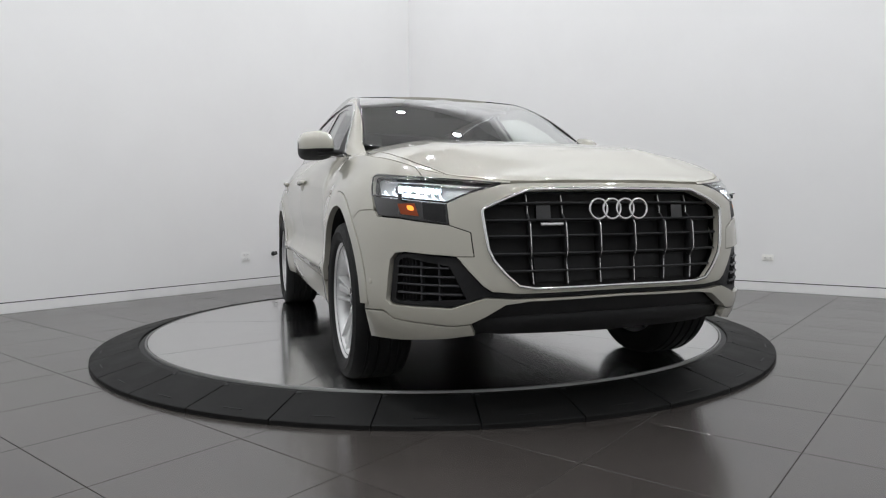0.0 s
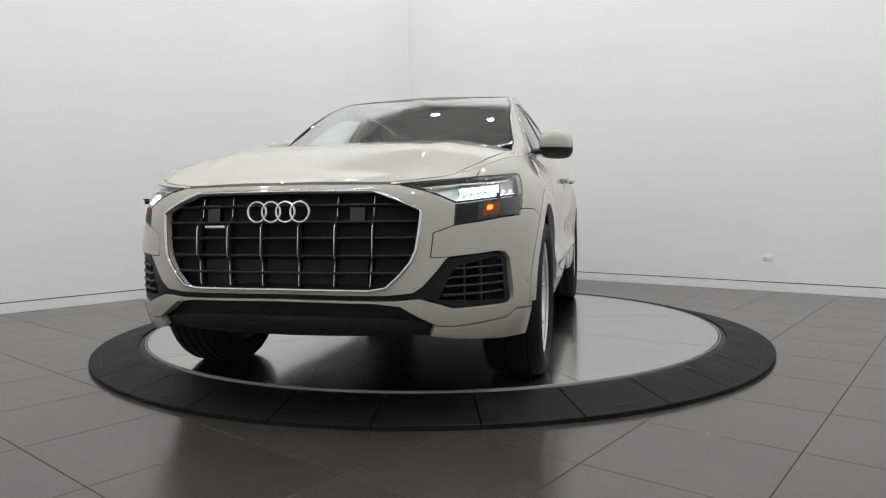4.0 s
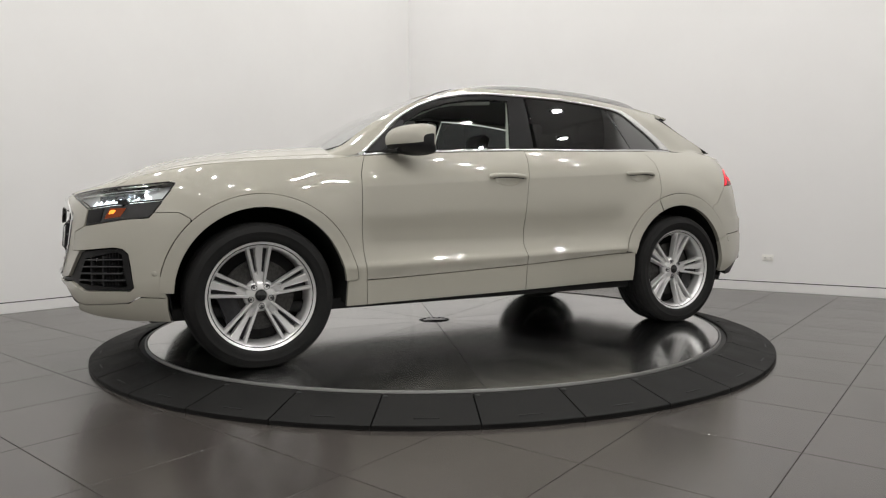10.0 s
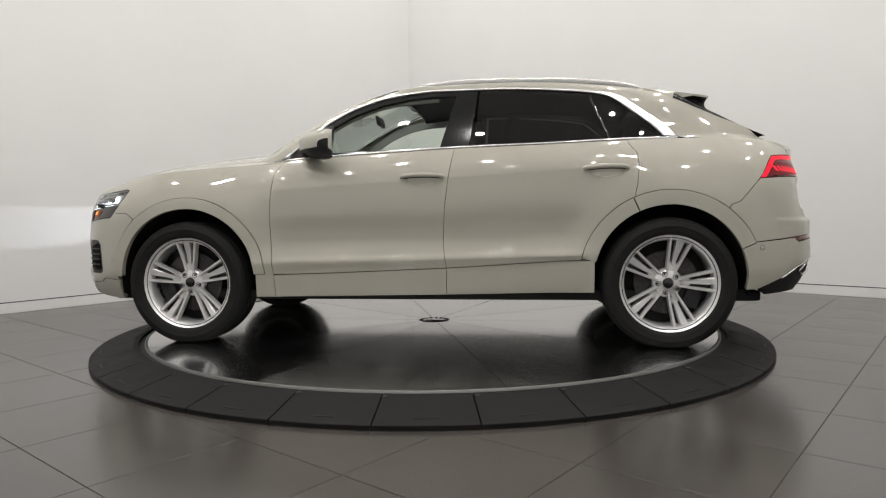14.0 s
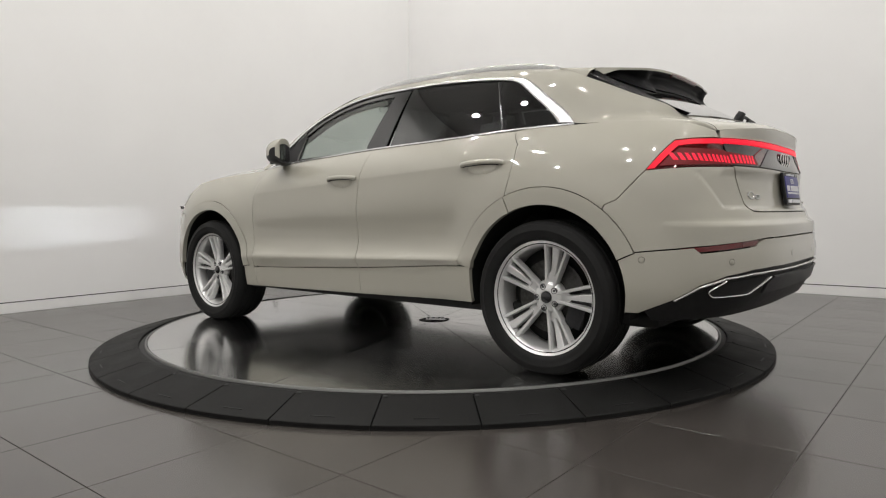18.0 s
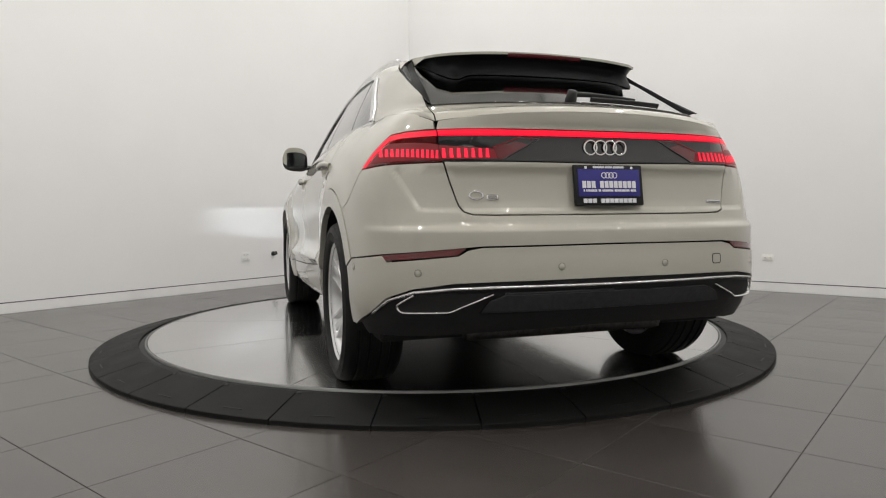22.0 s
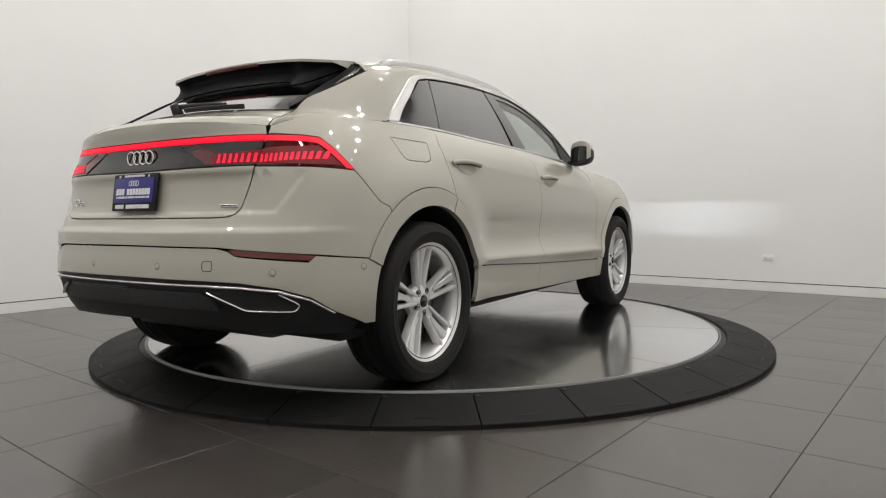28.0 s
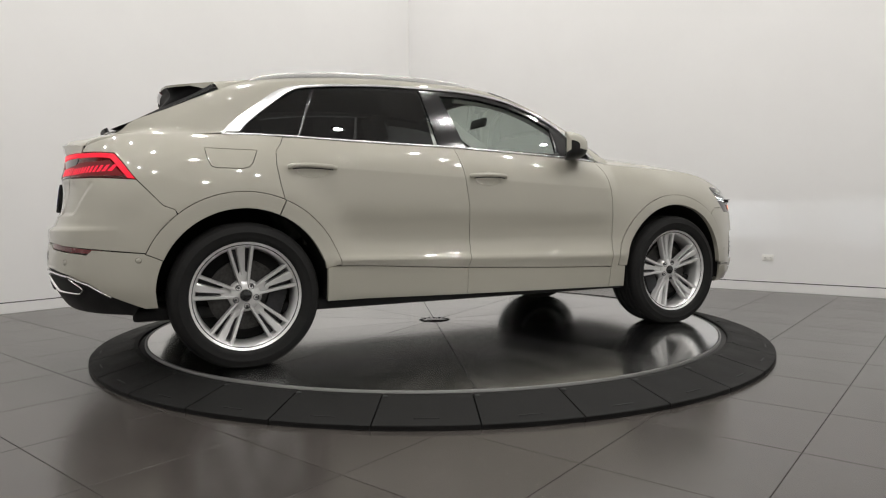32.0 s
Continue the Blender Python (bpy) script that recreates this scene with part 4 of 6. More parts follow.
# slot under the grille and the lower intake
skin("lower_slot", both([Y(0, 0.492), Y(0.44, 0.489), Y(0.55, 0.497), Y(0.57, 0.478), Y(0.47, 0.473), Y(0, 0.478)]), under(body, 0.016), BLACK_PLASTIC, bumper, gap=0, cell=0.03)
valance = skin("lower_intake", both([Y(0, 0.462), Y(0.40, 0.456), Y(0.494, 0.444), Y(0.562, 0.400), Y(0.618, 0.366), Y(0.60, 0.31), Y(0.5, 0.285), Y(0, 0.275)]), under(body, 0.05), BLACK_PLASTIC, None, label="black lower air intake below the bumper")
bar_on("splitter", under(body, 0.035), [Y(-0.60, 0.335), Y(-0.5, 0.352), Y(-0.3, 0.358), Y(0, 0.36), Y(0.3, 0.358), Y(0.5, 0.352), Y(0.60, 0.335)], [(-0.03, -0.05), (-0.03, -0.012), (-0.012, 0.0), (0.018, -0.004), (0.024, -0.05)], BLACK_PLASTIC, valance)
bar_on("under_tray", under(body, 0.11), [Y(-0.64, 0.29), Y(-0.4, 0.29), Y(0, 0.285), Y(0.4, 0.29), Y(0.64, 0.29)], [(-0.03, -0.25), (-0.03, -0.03), (0.0, -0.01), (0.025, -0.03), (0.03, -0.25)], BLACK_PLASTIC, valance)

# ---- grille ----
gb = under(body, 0.055)
grille = skin("grille", GRILLE_LOOP, gb, LINER, None, gap=-0.004, label="black octagonal grille with bright upright bars")
bar_on("chrome_surround", body, GRILLE_LOOP, strap(0.013, 0.007, 0.4), CHROME, grille, closed=True, out=0.0, step=0.025)
gr = under(body, 0.04)


def grille_reach(z):
    return curve((0.51, 0.37), (0.525, 0.45), (0.57, 0.495), (0.625, 0.537), (0.67, 0.553), (0.815, 0.568), (0.83, 0.55), (0.87, 0.46), (0.9, 0.37))(z)


for z in (0.850, 0.782, 0.718, 0.648, 0.580):
    r = grille_reach(z) - 0.008
    bar_on("cross_bar", gr, [Y(-r, z), Y(-r / 2, z), Y(0, z), Y(r / 2, z), Y(r, z)], strap(0.010, 0.024), BLACK_PLASTIC, grille, step=0.05)
def upright_run(y, hi_z, lo_z, extra):
    """Steps of an upright bar: set back above, proud in the middle, set back below."""
    steps = [(0.893, 0.042), (0.800, 0.042), (0.762, 0.007), (0.655, 0.007), (0.630, 0.026), (0.525, 0.026)]
    depth = lambda z: float(np.interp(z, [q[0] for q in steps[::-1]], [q[1] for q in steps[::-1]]))
    zs = [hi_z] + [q[0] for q in steps if lo_z < q[0] < hi_z] + [lo_z]
    zs = [a + (b - a) * i / 3 for a, b in zip(zs, zs[1:]) for i in range(3)] + [zs[-1]]
    ps, ns = [], []
    for z in zs:
        yy = y * float(np.interp(z, (0.52, 0.66), (0.972, 1.0)))
        p, n = [v[0] for v in on(body, [Y(yy, z)])]
        ps.append(p - n * (depth(z) + extra))
        ns.append(n)
    return ps, ns


for y in (0.082, 0.236, 0.388):
    for sg in (1, -1):
        hi_z = 0.775 if y < 0.1 else 0.893
        ps, ns = upright_run(sg * y, hi_z, 0.524, 0.034)
        sweep("upright", ps, ns, strap(0.010, 0.032), BLACK_PLASTIC, grille)
        ps, ns = upright_run(sg * y, hi_z, 0.526, 0.001)
        sweep("upright_chrome", ps, ns, strap(0.0042, 0.004), SATIN, grille)
for sg in (1, -1):
    skin("radar_cover", [Y(sg * 0.29, 0.775), Y(sg * 0.29, 0.862), Y(sg * 0.355, 0.862), Y(sg * 0.355, 0.775)], under(body, 0.03), BLACK_GLOSS, grille, cell=0.03)
skin("plate_carrier", both([Y(0, 0.638), Y(0.37, 0.636), Y(0.365, 0.53), Y(0, 0.53)]), under(body, 0.048), BLACK_PLASTIC, grille, cell=0.06)
bar_on("badge_bar", under(body, 0.012), [Y(-0.345, 0.764), Y(-0.25, 0.764)], strap(0.012, 0.006), SATIN, grille)


def ring_emblem(name, centre, up, right, r, spacing, thick, parent, label):
    """Four linked rings in a row."""
    fwd = right.cross(up).normalized()
    holder = None
    for k in range(4):
        c = centre + right * (spacing * (k - 1.5))
        bm = bmesh.new()
        n, m = 40, 8
        rings = []
        for i in range(n):
            a = 2 * math.pi * i / n
            rad = right * math.cos(a) + up * math.sin(a)
            rings.append([bm.verts.new(c + rad * (r + thick * 0.55 * math.cos(2 * math.pi * j / m)) + fwd * (thick * 0.4 * math.sin(2 * math.pi * j / m) + 0.0006 * k)) for j in range(m)])
        for i in range(n):
            for j in range(m):
                bm.faces.new((rings[i][j], rings[(i + 1) % n][j], rings[(i + 1) % n][(j + 1) % m], rings[i][(j + 1) % m]))
        bmesh.ops.recalc_face_normals(bm, faces=bm.faces)
        part("ring", bm, CHROME, parent, label, smooth=60)


ring_emblem("ring", Vector((2.452, 0.0, 0.822)), Vector((-0.06, 0, 1)).normalized(), Vector((0, -1, 0)), 0.0405, 0.0625, 0.010, grille, "chrome ring of the emblem")

# ---- headlamps ----
for side in (1, -1):
    crest = [X(2.10 + 0.036 * i, top_z(2.10 + 0.036 * i)) for i in range(8)] + [Y(0.45, 0.936)]
    brow = crest + [Y(0.45, 0.927), Y(0.52, 0.932), Y(0.654, 0.9465), X(2.18, 0.9608)]
    skin("headlamp_brow", brow, body, PAINT, None, side, gap=0.0, flange=0.004, cell=0.012)
    upper = [Y(0.487, 0.927), Y(0.654, 0.944), Y(0.756, 0.958), Y(0.842, 0.971), X(1.928, 0.982), X(1.909, 0.972), X(1.938, 0.930), X(1.967, 0.892), Y(0.868, 0.882), Y(0.785, 0.866), Y(0.693, 0.853), Y(0.614, 0.890), Y(0.526, 0.920)]
    lower = [Y(0.692, 0.850), Y(0.785, 0.863), Y(0.868, 0.879), X(1.969, 0.889), X(1.983, 0.87), X(2.014, 0.832), X(2.036, 0.805), Y(0.851, 0.796), Y(0.785, 0.781), Y(0.692, 0.766)]
    lamp = skin("headlamp", upper, under(body, 0.042), LAMP_GREY, None, side, gap=-0.002, label="lit white led headlamp with amber marker")
    skin("lens", upper, body, LENS, lamp, side, gap=0.001, flange=0.004, cell=0.03).visible_shadow = False
    bar_on("lens_edge", body, upper, strap(0.008, 0.002), BLACK_GLOSS, lamp, side, closed=True, out=-0.001, step=0.02)
    low_lamp = skin("lower_module", lower, under(body, 0.006), BLACK_GLOSS, lamp, side, gap=0.001)
    mark = [Y(0.79, 0.800), Y(0.845, 0.810), Y(0.852, 0.853), Y(0.80, 0.853)]
    skin("amber_marker", mark, under(body, 0.003), AMBER, lamp, side, gap=0, flange=0.003, cell=0.02)
    skin("amber_bulb", rounded([Y(0.802, 0.822), Y(0.822, 0.825), Y(0.825, 0.845), Y(0.805, 0.843)], 0.01), under(body, 0.001), AMBER_BULB, lamp, side, gap=0, flange=0.002, cell=0.01)
    skin("dark_cover", [Y(0.70, 0.772), Y(0.776, 0.785), Y(0.776, 0.856), Y(0.70, 0.845)], under(body, 0.002), BLACK_PLASTIC, lamp, side, cell=0.03)
    deep = under(body, 0.02)
    for k in range(8):
        y = 0.705 + 0.024 * k
        z = 0.862 + 0.0035 * k
        bar_on("light_blade", deep, [Y(y, z), Y(y + 0.010, z + 0.010), Y(y + 0.013, z + 0.026)], strap(0.008, 0.006), LED_SOFT, lamp, side, step=0.01)
    bar_on("light_guide", under(body, 0.014), [Y(0.70, 0.859), Y(0.785, 0.871), Y(0.868, 0.886), X(2.02, 0.895)], strap(0.006, 0.004), LED_SOFT, lamp, side)
    bar_on("inner_frame", under(body, 0.03), [Y(0.54, 0.918), Y(0.65, 0.932), Y(0.76, 0.944), Y(0.85, 0.955), X(1.99, 0.962)], strap(0.008, 0.01), SATIN, lamp, side)
    for y, z in ((0.728, 0.912), (0.757, 0.916), (0.786, 0.920), (0.815, 0.925), (0.844, 0.929)):
        p, n = [v[0] for v in on(body, [Y(y, z)], -0.035)]
        bm = bmesh.new()
        for lo3, hi3 in (((-0.03, -0.0145, -0.0145), (0.018, 0.0145, -0.012)), ((-0.03, -0.0145, 0.012), (0.018, 0.0145, 0.0145)), ((-0.03, -0.0145, -0.012), (0.018, -0.012, 0.012)), ((-0.03, 0.012, -0.012), (0.018, 0.0145, 0.012))):
            box(bm, lo3, hi3)
        unit = part("projector", bm, DARK_GREY, lamp, smooth=40)
        unit.matrix_basis = Matrix.Translation((p.x, side * p.y, p.z))
        bm = bmesh.new()
        lathe(bm, [(0.0, -0.006), (0.008, -0.007), (0.0118, -0.012), (0.0119, -0.029)], 14, m=Matrix.Rotation(math.pi / 2, 4, "Y"))
        part("led_window", bm, LED, unit, smooth=60)
    # low beam: a thin emitter in a slot that cuts the light off above the level
    src = pose(2.118, side * 0.800, 0.888)
    bm = bmesh.new()
    box(bm, (0.0, -0.045, 0.0006), (0.060, 0.045, 0.004))
    box(bm, (0.0, -0.04, -0.0055), (0.011, 0.04, -0.0029))
    box(bm, (-0.008, -0.03, -0.014), (-0.002, 0.03, 0.004))
    for w in (-0.042, 0.038):
        box(bm, (0.0, w, -0.02), (0.05, w + 0.004, 0.0006))
    cut = part("beam_slot", bm, LINER, lamp)
    cut.matrix_basis = src
    bm = bmesh.new()
    bm.faces.new([bm.verts.new(v) for v in ((0.0, -0.02, -0.0006), (0.0, 0.02, -0.0006), (0.0, 0.02, 0.0006), (0.0, -0.02, 0.0006))])
    part("beam_emitter", bm, BEAM, cut)

# ---- cabin ----
DLO = [(0.886, 1.169), (0.768, 1.274), (0.631, 1.398), (0.453, 1.497), (0.272, 1.563), (0.087, 1.597), (-0.098, 1.611), (-0.468, 1.612), (-0.837, 1.594), (-1.058, 1.572), (-1.215, 1.546), (-1.385, 1.434), (-1.515, 1.332), (-1.583, 1.264)]
OUTER = [(0.972, 0.738, 1.220), (0.790, 0.702, 1.346), (0.60, 0.672, 1.450), (0.40, 0.646, 1.540), (0.245, 0.618, 1.594), (0.06, 0.602, 1.638), (-0.098, 0.595, 1.648), (-0.468, 0.59, 1.655), (-0.837, 0.59, 1.645), (-1.12, 0.592, 1.622), (-1.40, 0.602, 1.582), (-1.60, 0.652, 1.503), (-1.83, 0.658, 1.398), (-2.03, 0.66, 1.308), (-2.115, 0.662, 1.268), (-2.165, 0.672, 1.240), (-2.195, 0.690, 1.20)]
for side in (1, -1):
    A = [cabin(x, z) + Vector((0, 0.006, 0)) for x, z in DLO]
    A = A[:-1] + [A[-1] + Vector((0, 0.004, -0.004))]
    A0, B0 = [Vector((1.06, 0.80, bonnet(1.06, 0.80).z - 0.012))], [Vector((1.09, 0.745, bonnet(1.09, 0.745).z - 0.012))]
    A += [Vector((x, crest_y(x) if x > XB else body(X(x, top_z(x))[0], top_z(x)).y + 0.001, top_z(x) - 0.003)) for x in (-1.78, -2.0, -2.14)] + [tail(tail_y(0.674, 1.176), 1.176)]
    B = [Vector(p) for p in OUTER[:-3]] + deck_run(0.671)[::-1]
    n = 70
    A2, B2 = [], []
    DLO_A = list(A)
    A, B = A0 + A, B0 + B
    ts = [i / (len(A) - 1) for i in range(len(A))]
    fa = [curve(*[(t, p[k]) for t, p in zip(ts, A)]) for k in range(3)]
    fb = [curve(*[(t, p[k]) for t, p in zip(ts, B)]) for k in range(3)]
    for i in range(n):
        t = i / (n - 1)
        A2.append(Vector([f(t) for f in fa]))
        B2.append(Vector([f(t) for f in fb]))
    mid = []
    for a, b in zip(A2, B2):
        d = b - a
        mid.append((a + b) / 2 + Vector((0.15 if b.x > 0.1 else 0.0, 0.35, 0.55)) * min(0.16 * d.length, 0.026 if b.x > 0.1 else 0.018))
    loft("body_side_frame", [A2, mid, B2], PAINT, None, side, across=5)
    # bright trim round the side windows, wide behind the last pane
    inner = [(0.845, 1.180), (0.74, 1.277), (0.61, 1.390), (0.445, 1.485), (0.268, 1.549), (0.085, 1.583), (-0.098, 1.597), (-0.468, 1.598), (-0.837, 1.580), (-1.05, 1.558), (-1.165, 1.534), (-1.317, 1.424), (-1.438, 1.324), (-1.490, 1.267)]
    I2 = [cabin(x, z) for x, z in inner]
    fi = [curve(*[(t, p[k]) for t, p in zip([i / (len(inner) - 1) for i in range(len(inner))], I2)]) for k in range(3)]
    fo = [curve(*[(t, p[k]) for t, p in zip([i / (len(DLO) - 1) for i in range(len(DLO))], DLO_A)]) for k in range(3)]
    O3 = [Vector([f(i / 59) for f in fo]) for i in range(60)]
    I3 = [Vector([f(i / 59) for f in fi]) for i in range(60)]
    up = Vector((0, 0.009, 0.002))
    trim = loft("window_trim", [[p + Vector((0, 0.0005, 0)) for p in O3], [p + up for p in O3], [p + up for p in I3], [p - Vector((0, 0.004, 0)) for p in I3]], SATIN, None, side, across=2, label="bright aluminium window surround")
    ps, ns = [], []
    for i in range(40):
        x = 0.875 - 2.455 * i / 39
        p = cabin(x, top_z(x) + 0.001)
        ps.append(p + Vector((0, 0.003, 0.002)))
        ns.append(Vector((0, 1, 0.25)).normalized())
    sweep("belt_trim", ps, ns, strap(0.014, 0.008, 0.4), SATIN, trim, side)
    # black frames, pillars and panes
    sail = [(0.85, 1.172), (0.745, 1.268), (0.60, 1.385), (0.575, 1.385), (0.60, 1.19)]
    skin("mirror_sail", sail, cabin, BLACK_PLASTIC, None, side, gap=0, out=0.002)
    outer_f = [(0.62, 1.186), (0.60, 1.395), (0.44, 1.487), (0.27, 1.551), (0.085, 1.585), (-0.098, 1.598), (-0.36, 1.600), (-0.31, 1.216), (-0.12, 1.208)]
    pane_f = [(0.575, 1.200), (0.572, 1.372), (0.43, 1.455), (0.26, 1.516), (0.08, 1.551), (-0.08, 1.563), (-0.222, 1.563), (-0.128, 1.219)]
    skin("front_window_frame", outer_f, cabin, BLACK_GLOSS, None, side, holes=[pane_f], gap=0, out=0.0, flange=0.02)
    skin("front_window", pane_f, cabin, CLEAR, None, side, gap=-0.002, flange=0.003, out=-0.005, cell=0.06, label="clear front door window")
    pane_r = [(-0.345, 1.226), (-0.372, 1.592), (-0.60, 1.588), (-0.837, 1.573), (-1.045, 1.551), (-1.165, 1.248), (-0.9, 1.238)]
    skin("rear_window", pane_r, cabin, TINTED, None, side, gap=0.0, flange=0.003, cell=0.06, label="dark tinted rear door window")
    pane_q = [(-1.060, 1.549), (-1.16, 1.530), (-1.312, 1.420), (-1.433, 1.321), (-1.483, 1.266), (-1.18, 1.250)]
    skin("quarter_window", pane_q, cabin, TINTED, None, side, gap=0.0, flange=0.003, cell=0.06, label="dark tinted quarter window")
    bar_on("window_post", cabin, [(-1.172, 1.250), (-1.052, 1.549)], strap(0.016, 0.003), BLACK_GLOSS, None, side, out=-0.002)

# windscreen, roof, spoiler, rear window
ws = [(0.0, 1.165), (0.30, 1.165), (0.60, 1.180), (0.735, 1.216), (0.698, 1.345), (0.668, 1.449), (0.642, 1.539), (0.613, 1.591), (0.592, 1.622), (0.3, 1.636), (0.0, 1.640)]
skin("windscreen", ws + [(-a, b) for a, b in reversed(ws) if a > 0], shield, SHIELD, None, gap=0, flange=0.004, cell=0.06, label="clear windscreen reflecting the ceiling lamps")
bar_on("windscreen_seal", shield, both(ws), strap(0.02, 0.003), BLACK_GLOSS, None, closed=True, out=-0.002)
rf = [(0.235, 0.0), (0.22, 0.3), (0.15, 0.52), (0.06, 0.60), (-0.1, 0.594), (-0.468, 0.589), (-0.837, 0.589), (-1.12, 0.591), (-1.40, 0.601)]
tip = [(-1.62, 0.585), (-1.80, 0.53), (-1.84, 0.47), (-1.86, 0.3), (-1.868, 0.0)]
skin("roof", rf + [(-1.40, -0.601)] + [(x, -y) for x, y in reversed(rf[:-1]) if y > 0], roof, PAINT, None, gap=0.0, flange=0.01, cell=0.06)
sp = [(-1.402, 0.0), (-1.402, 0.600)] + tip
spoiler = skin("roof_spoiler", sp[1:] + [(x, -y) for x, y in reversed(sp[1:]) if y > 0], roof, PAINT, None, gap=0.001, flange=0.012, cell=0.04)


inner_sp = [(-1.60, 0.583), (-1.70, 0.558), (-1.795, 0.525), (-1.835, 0.465), (-1.855, 0.3), (-1.862, 0.0)]
inner_sp = dense(inner_sp + [(x, -y) for x, y in reversed(inner_sp) if y > 0], 0.03)
inner_sp = inner_sp[:inner_sp.index((-1.60, -0.583)) + 1]
rim_run = [roof(x, y) - Vector((0, 0, 0.008)) for x, y in inner_sp]
foot_run = [hatch(y, 1.452 - 0.034 * math.exp(-((abs(y) - 0.45) / 0.05) ** 2) + 0.07 * ease((abs(y) - 0.49) / 0.09)) + Vector((-0.004, 0, 0.002)) for x, y in inner_sp]
sag_run = [a.lerp(b, 0.45) + Vector((0.035, 0, 0.012)) for a, b in zip(rim_run, foot_run)]
loft("spoiler_underside", [rim_run, sag_run, foot_run], BLACK_SATIN, spoiler, across=4)
lamp_run = [a.lerp(b, 0.14) + Vector((-0.002, 0, -0.003)) for a, b in zip(rim_run, sag_run) if abs(a.y) < 0.2]
sweep("brake_light", lamp_run, Vector((-0.7, 0, -0.7)), strap(0.022, 0.004), RED_DARK, spoiler)
hw = [(0.0, 1.282), (0.4, 1.275), (0.56, 1.266), (0.655, 1.262), (0.652, 1.40), (0.648, 1.50), (0.60, 1.57), (0.0, 1.60)]
skin("rear_window_glass", hw + [(-a, b) for a, b in reversed(hw) if a > 0], hatch, REAR_GLASS, None, gap=0, flange=0.004, cell=0.06, label="dark tinted sloping rear window")
for side in (1, -1):
    border = spline([(-1.575, 0.640, 1.516), (-1.65, 0.655, 1.482), (-1.83, 0.659, 1.400), (-2.03, 0.661, 1.310), (-2.125, 0.664, 1.266)], 20)
    top_in = roof(-1.60, 0.583)
    crest_run = spline([Vector((-1.61, 0.584, top_in.z - 0.014))] + [hatch(y, z) + Vector((-0.016, 0, 0.004)) for y, z in ((0.600, 1.505), (0.618, 1.405), (0.637, 1.310), (0.650, 1.262))], 20)
    foot = [hatch(p.y - 0.014, p.z) + Vector((0.004, 0, -0.004)) for p in crest_run]
    edge_top = [roof(-1.402 - 0.20 * i / 8, 0.6005 - 0.0175 * i / 8) for i in range(9)]
    edge_low = spline([(-1.40, 0.602, 1.580), (-1.47, 0.618, 1.556), (-1.575, 0.642, 1.514)], 9)
    edge_low[-1] = Vector((-1.575, 0.640, 1.516))
    loft("spoiler_flank", [edge_top, [a.lerp(b, 0.5) + Vector((0, 0.006, 0.004)) for a, b in zip(edge_top, edge_low)], edge_low], PAINT, spoiler, side, across=3, flip=True)
    tip_top = [roof(-1.602 - 0.12 * i / 8, float(np.interp(0.12 * i / 8, (0, 0.10, 0.12), (0.583, 0.559, 0.553)))) + Vector((0, 0.003, -0.002)) for i in range(9)]
    tip_low = [p + Vector((0.004, 0.004, -0.046 + 0.036 * i / 8)) for i, p in enumerate(tip_top)]
    loft("spoiler_tip", [tip_top, tip_low], PAINT, spoiler, side, across=3, flip=True)
    blade = loft("rear_window_blade", [border, crest_run], BLACK_SATIN, None, side, across=3)
    loft("blade_inner", [crest_run, foot], BLACK_SATIN, blade, side, across=2)

# ---- tail ----
deck_lip, mid1, mid2, deck_top = [list(run) for run in zip(*[deck_run(-0.667 + 1.334 * i / 48) for i in range(49)])]
gate = loft("tailgate", [deck_lip, mid1, mid2, deck_top], PAINT, None, across=5, flip=True)
skin("gate_lip", both([TY(0, lip_z(0) + 0.001), TY(0.15, lip_z(0.15) + 0.001), TY(0.3, lip_z(0.3) + 0.001), TY(0.45, lip_z(0.45) + 0.001), TY(0.57, lip_z(0.57) + 0.001), TY(0.66, lip_z(0.66)), TY(0.672, 1.139), TY(0.3, 1.137), TY(0, 1.137)]), tail, PAINT, gate, gap=0.0012)
gp = [TY(0, 1.004), TY(0.37, 1.008), TY(0.658, 1.010), TY(0.645, 0.96), TY(0.628, 0.90), TY(0.610, 0.84), TY(0.596, 0.816), TY(0.565, 0.805), TY(0.486, 0.802), TY(0, 0.801)]
skin("gate_panel", both(gp), tail, PAINT, gate, extra=[(sg * 0.02 * i, z) for i in range(34) for sg in (1, -1) for z in (0.811, 0.818, 0.825, 0.832)])
skin("gate_inner", both([TY(0, 1.15), TY(0.68, 1.13), TY(0.68, 0.78), TY(0, 0.75)]), under(tail, 0.04), LINER, gate, cell=0.1)
dark = skin("trim_panel", both([TY(0, 1.110), TY(0.3, 1.110), TY(0.668, 1.114), TY(0.660, 1.012), TY(0.37, 1.010), TY(0, 1.006)]), tail, BLACK_GLOSS, gate, gap=0.001)
skin("light_bar", both([TY(0, 1.136), TY(0.3, 1.136), TY(0.669, 1.138), TY(0.668, 1.116), TY(0.3, 1.112), TY(0, 1.112)]), tail, RED_GLOW, gate, gap=0.0015, cell=0.03, label="glowing red light bar")
ring_emblem("ring", tail(-0.007, 1.068) + Vector((-0.008, 0, 0)), Vector((0, 0, 1)), Vector((0, 1, 0)), 0.0285, 0.0445, 0.008, dark, "chrome ring of the emblem")
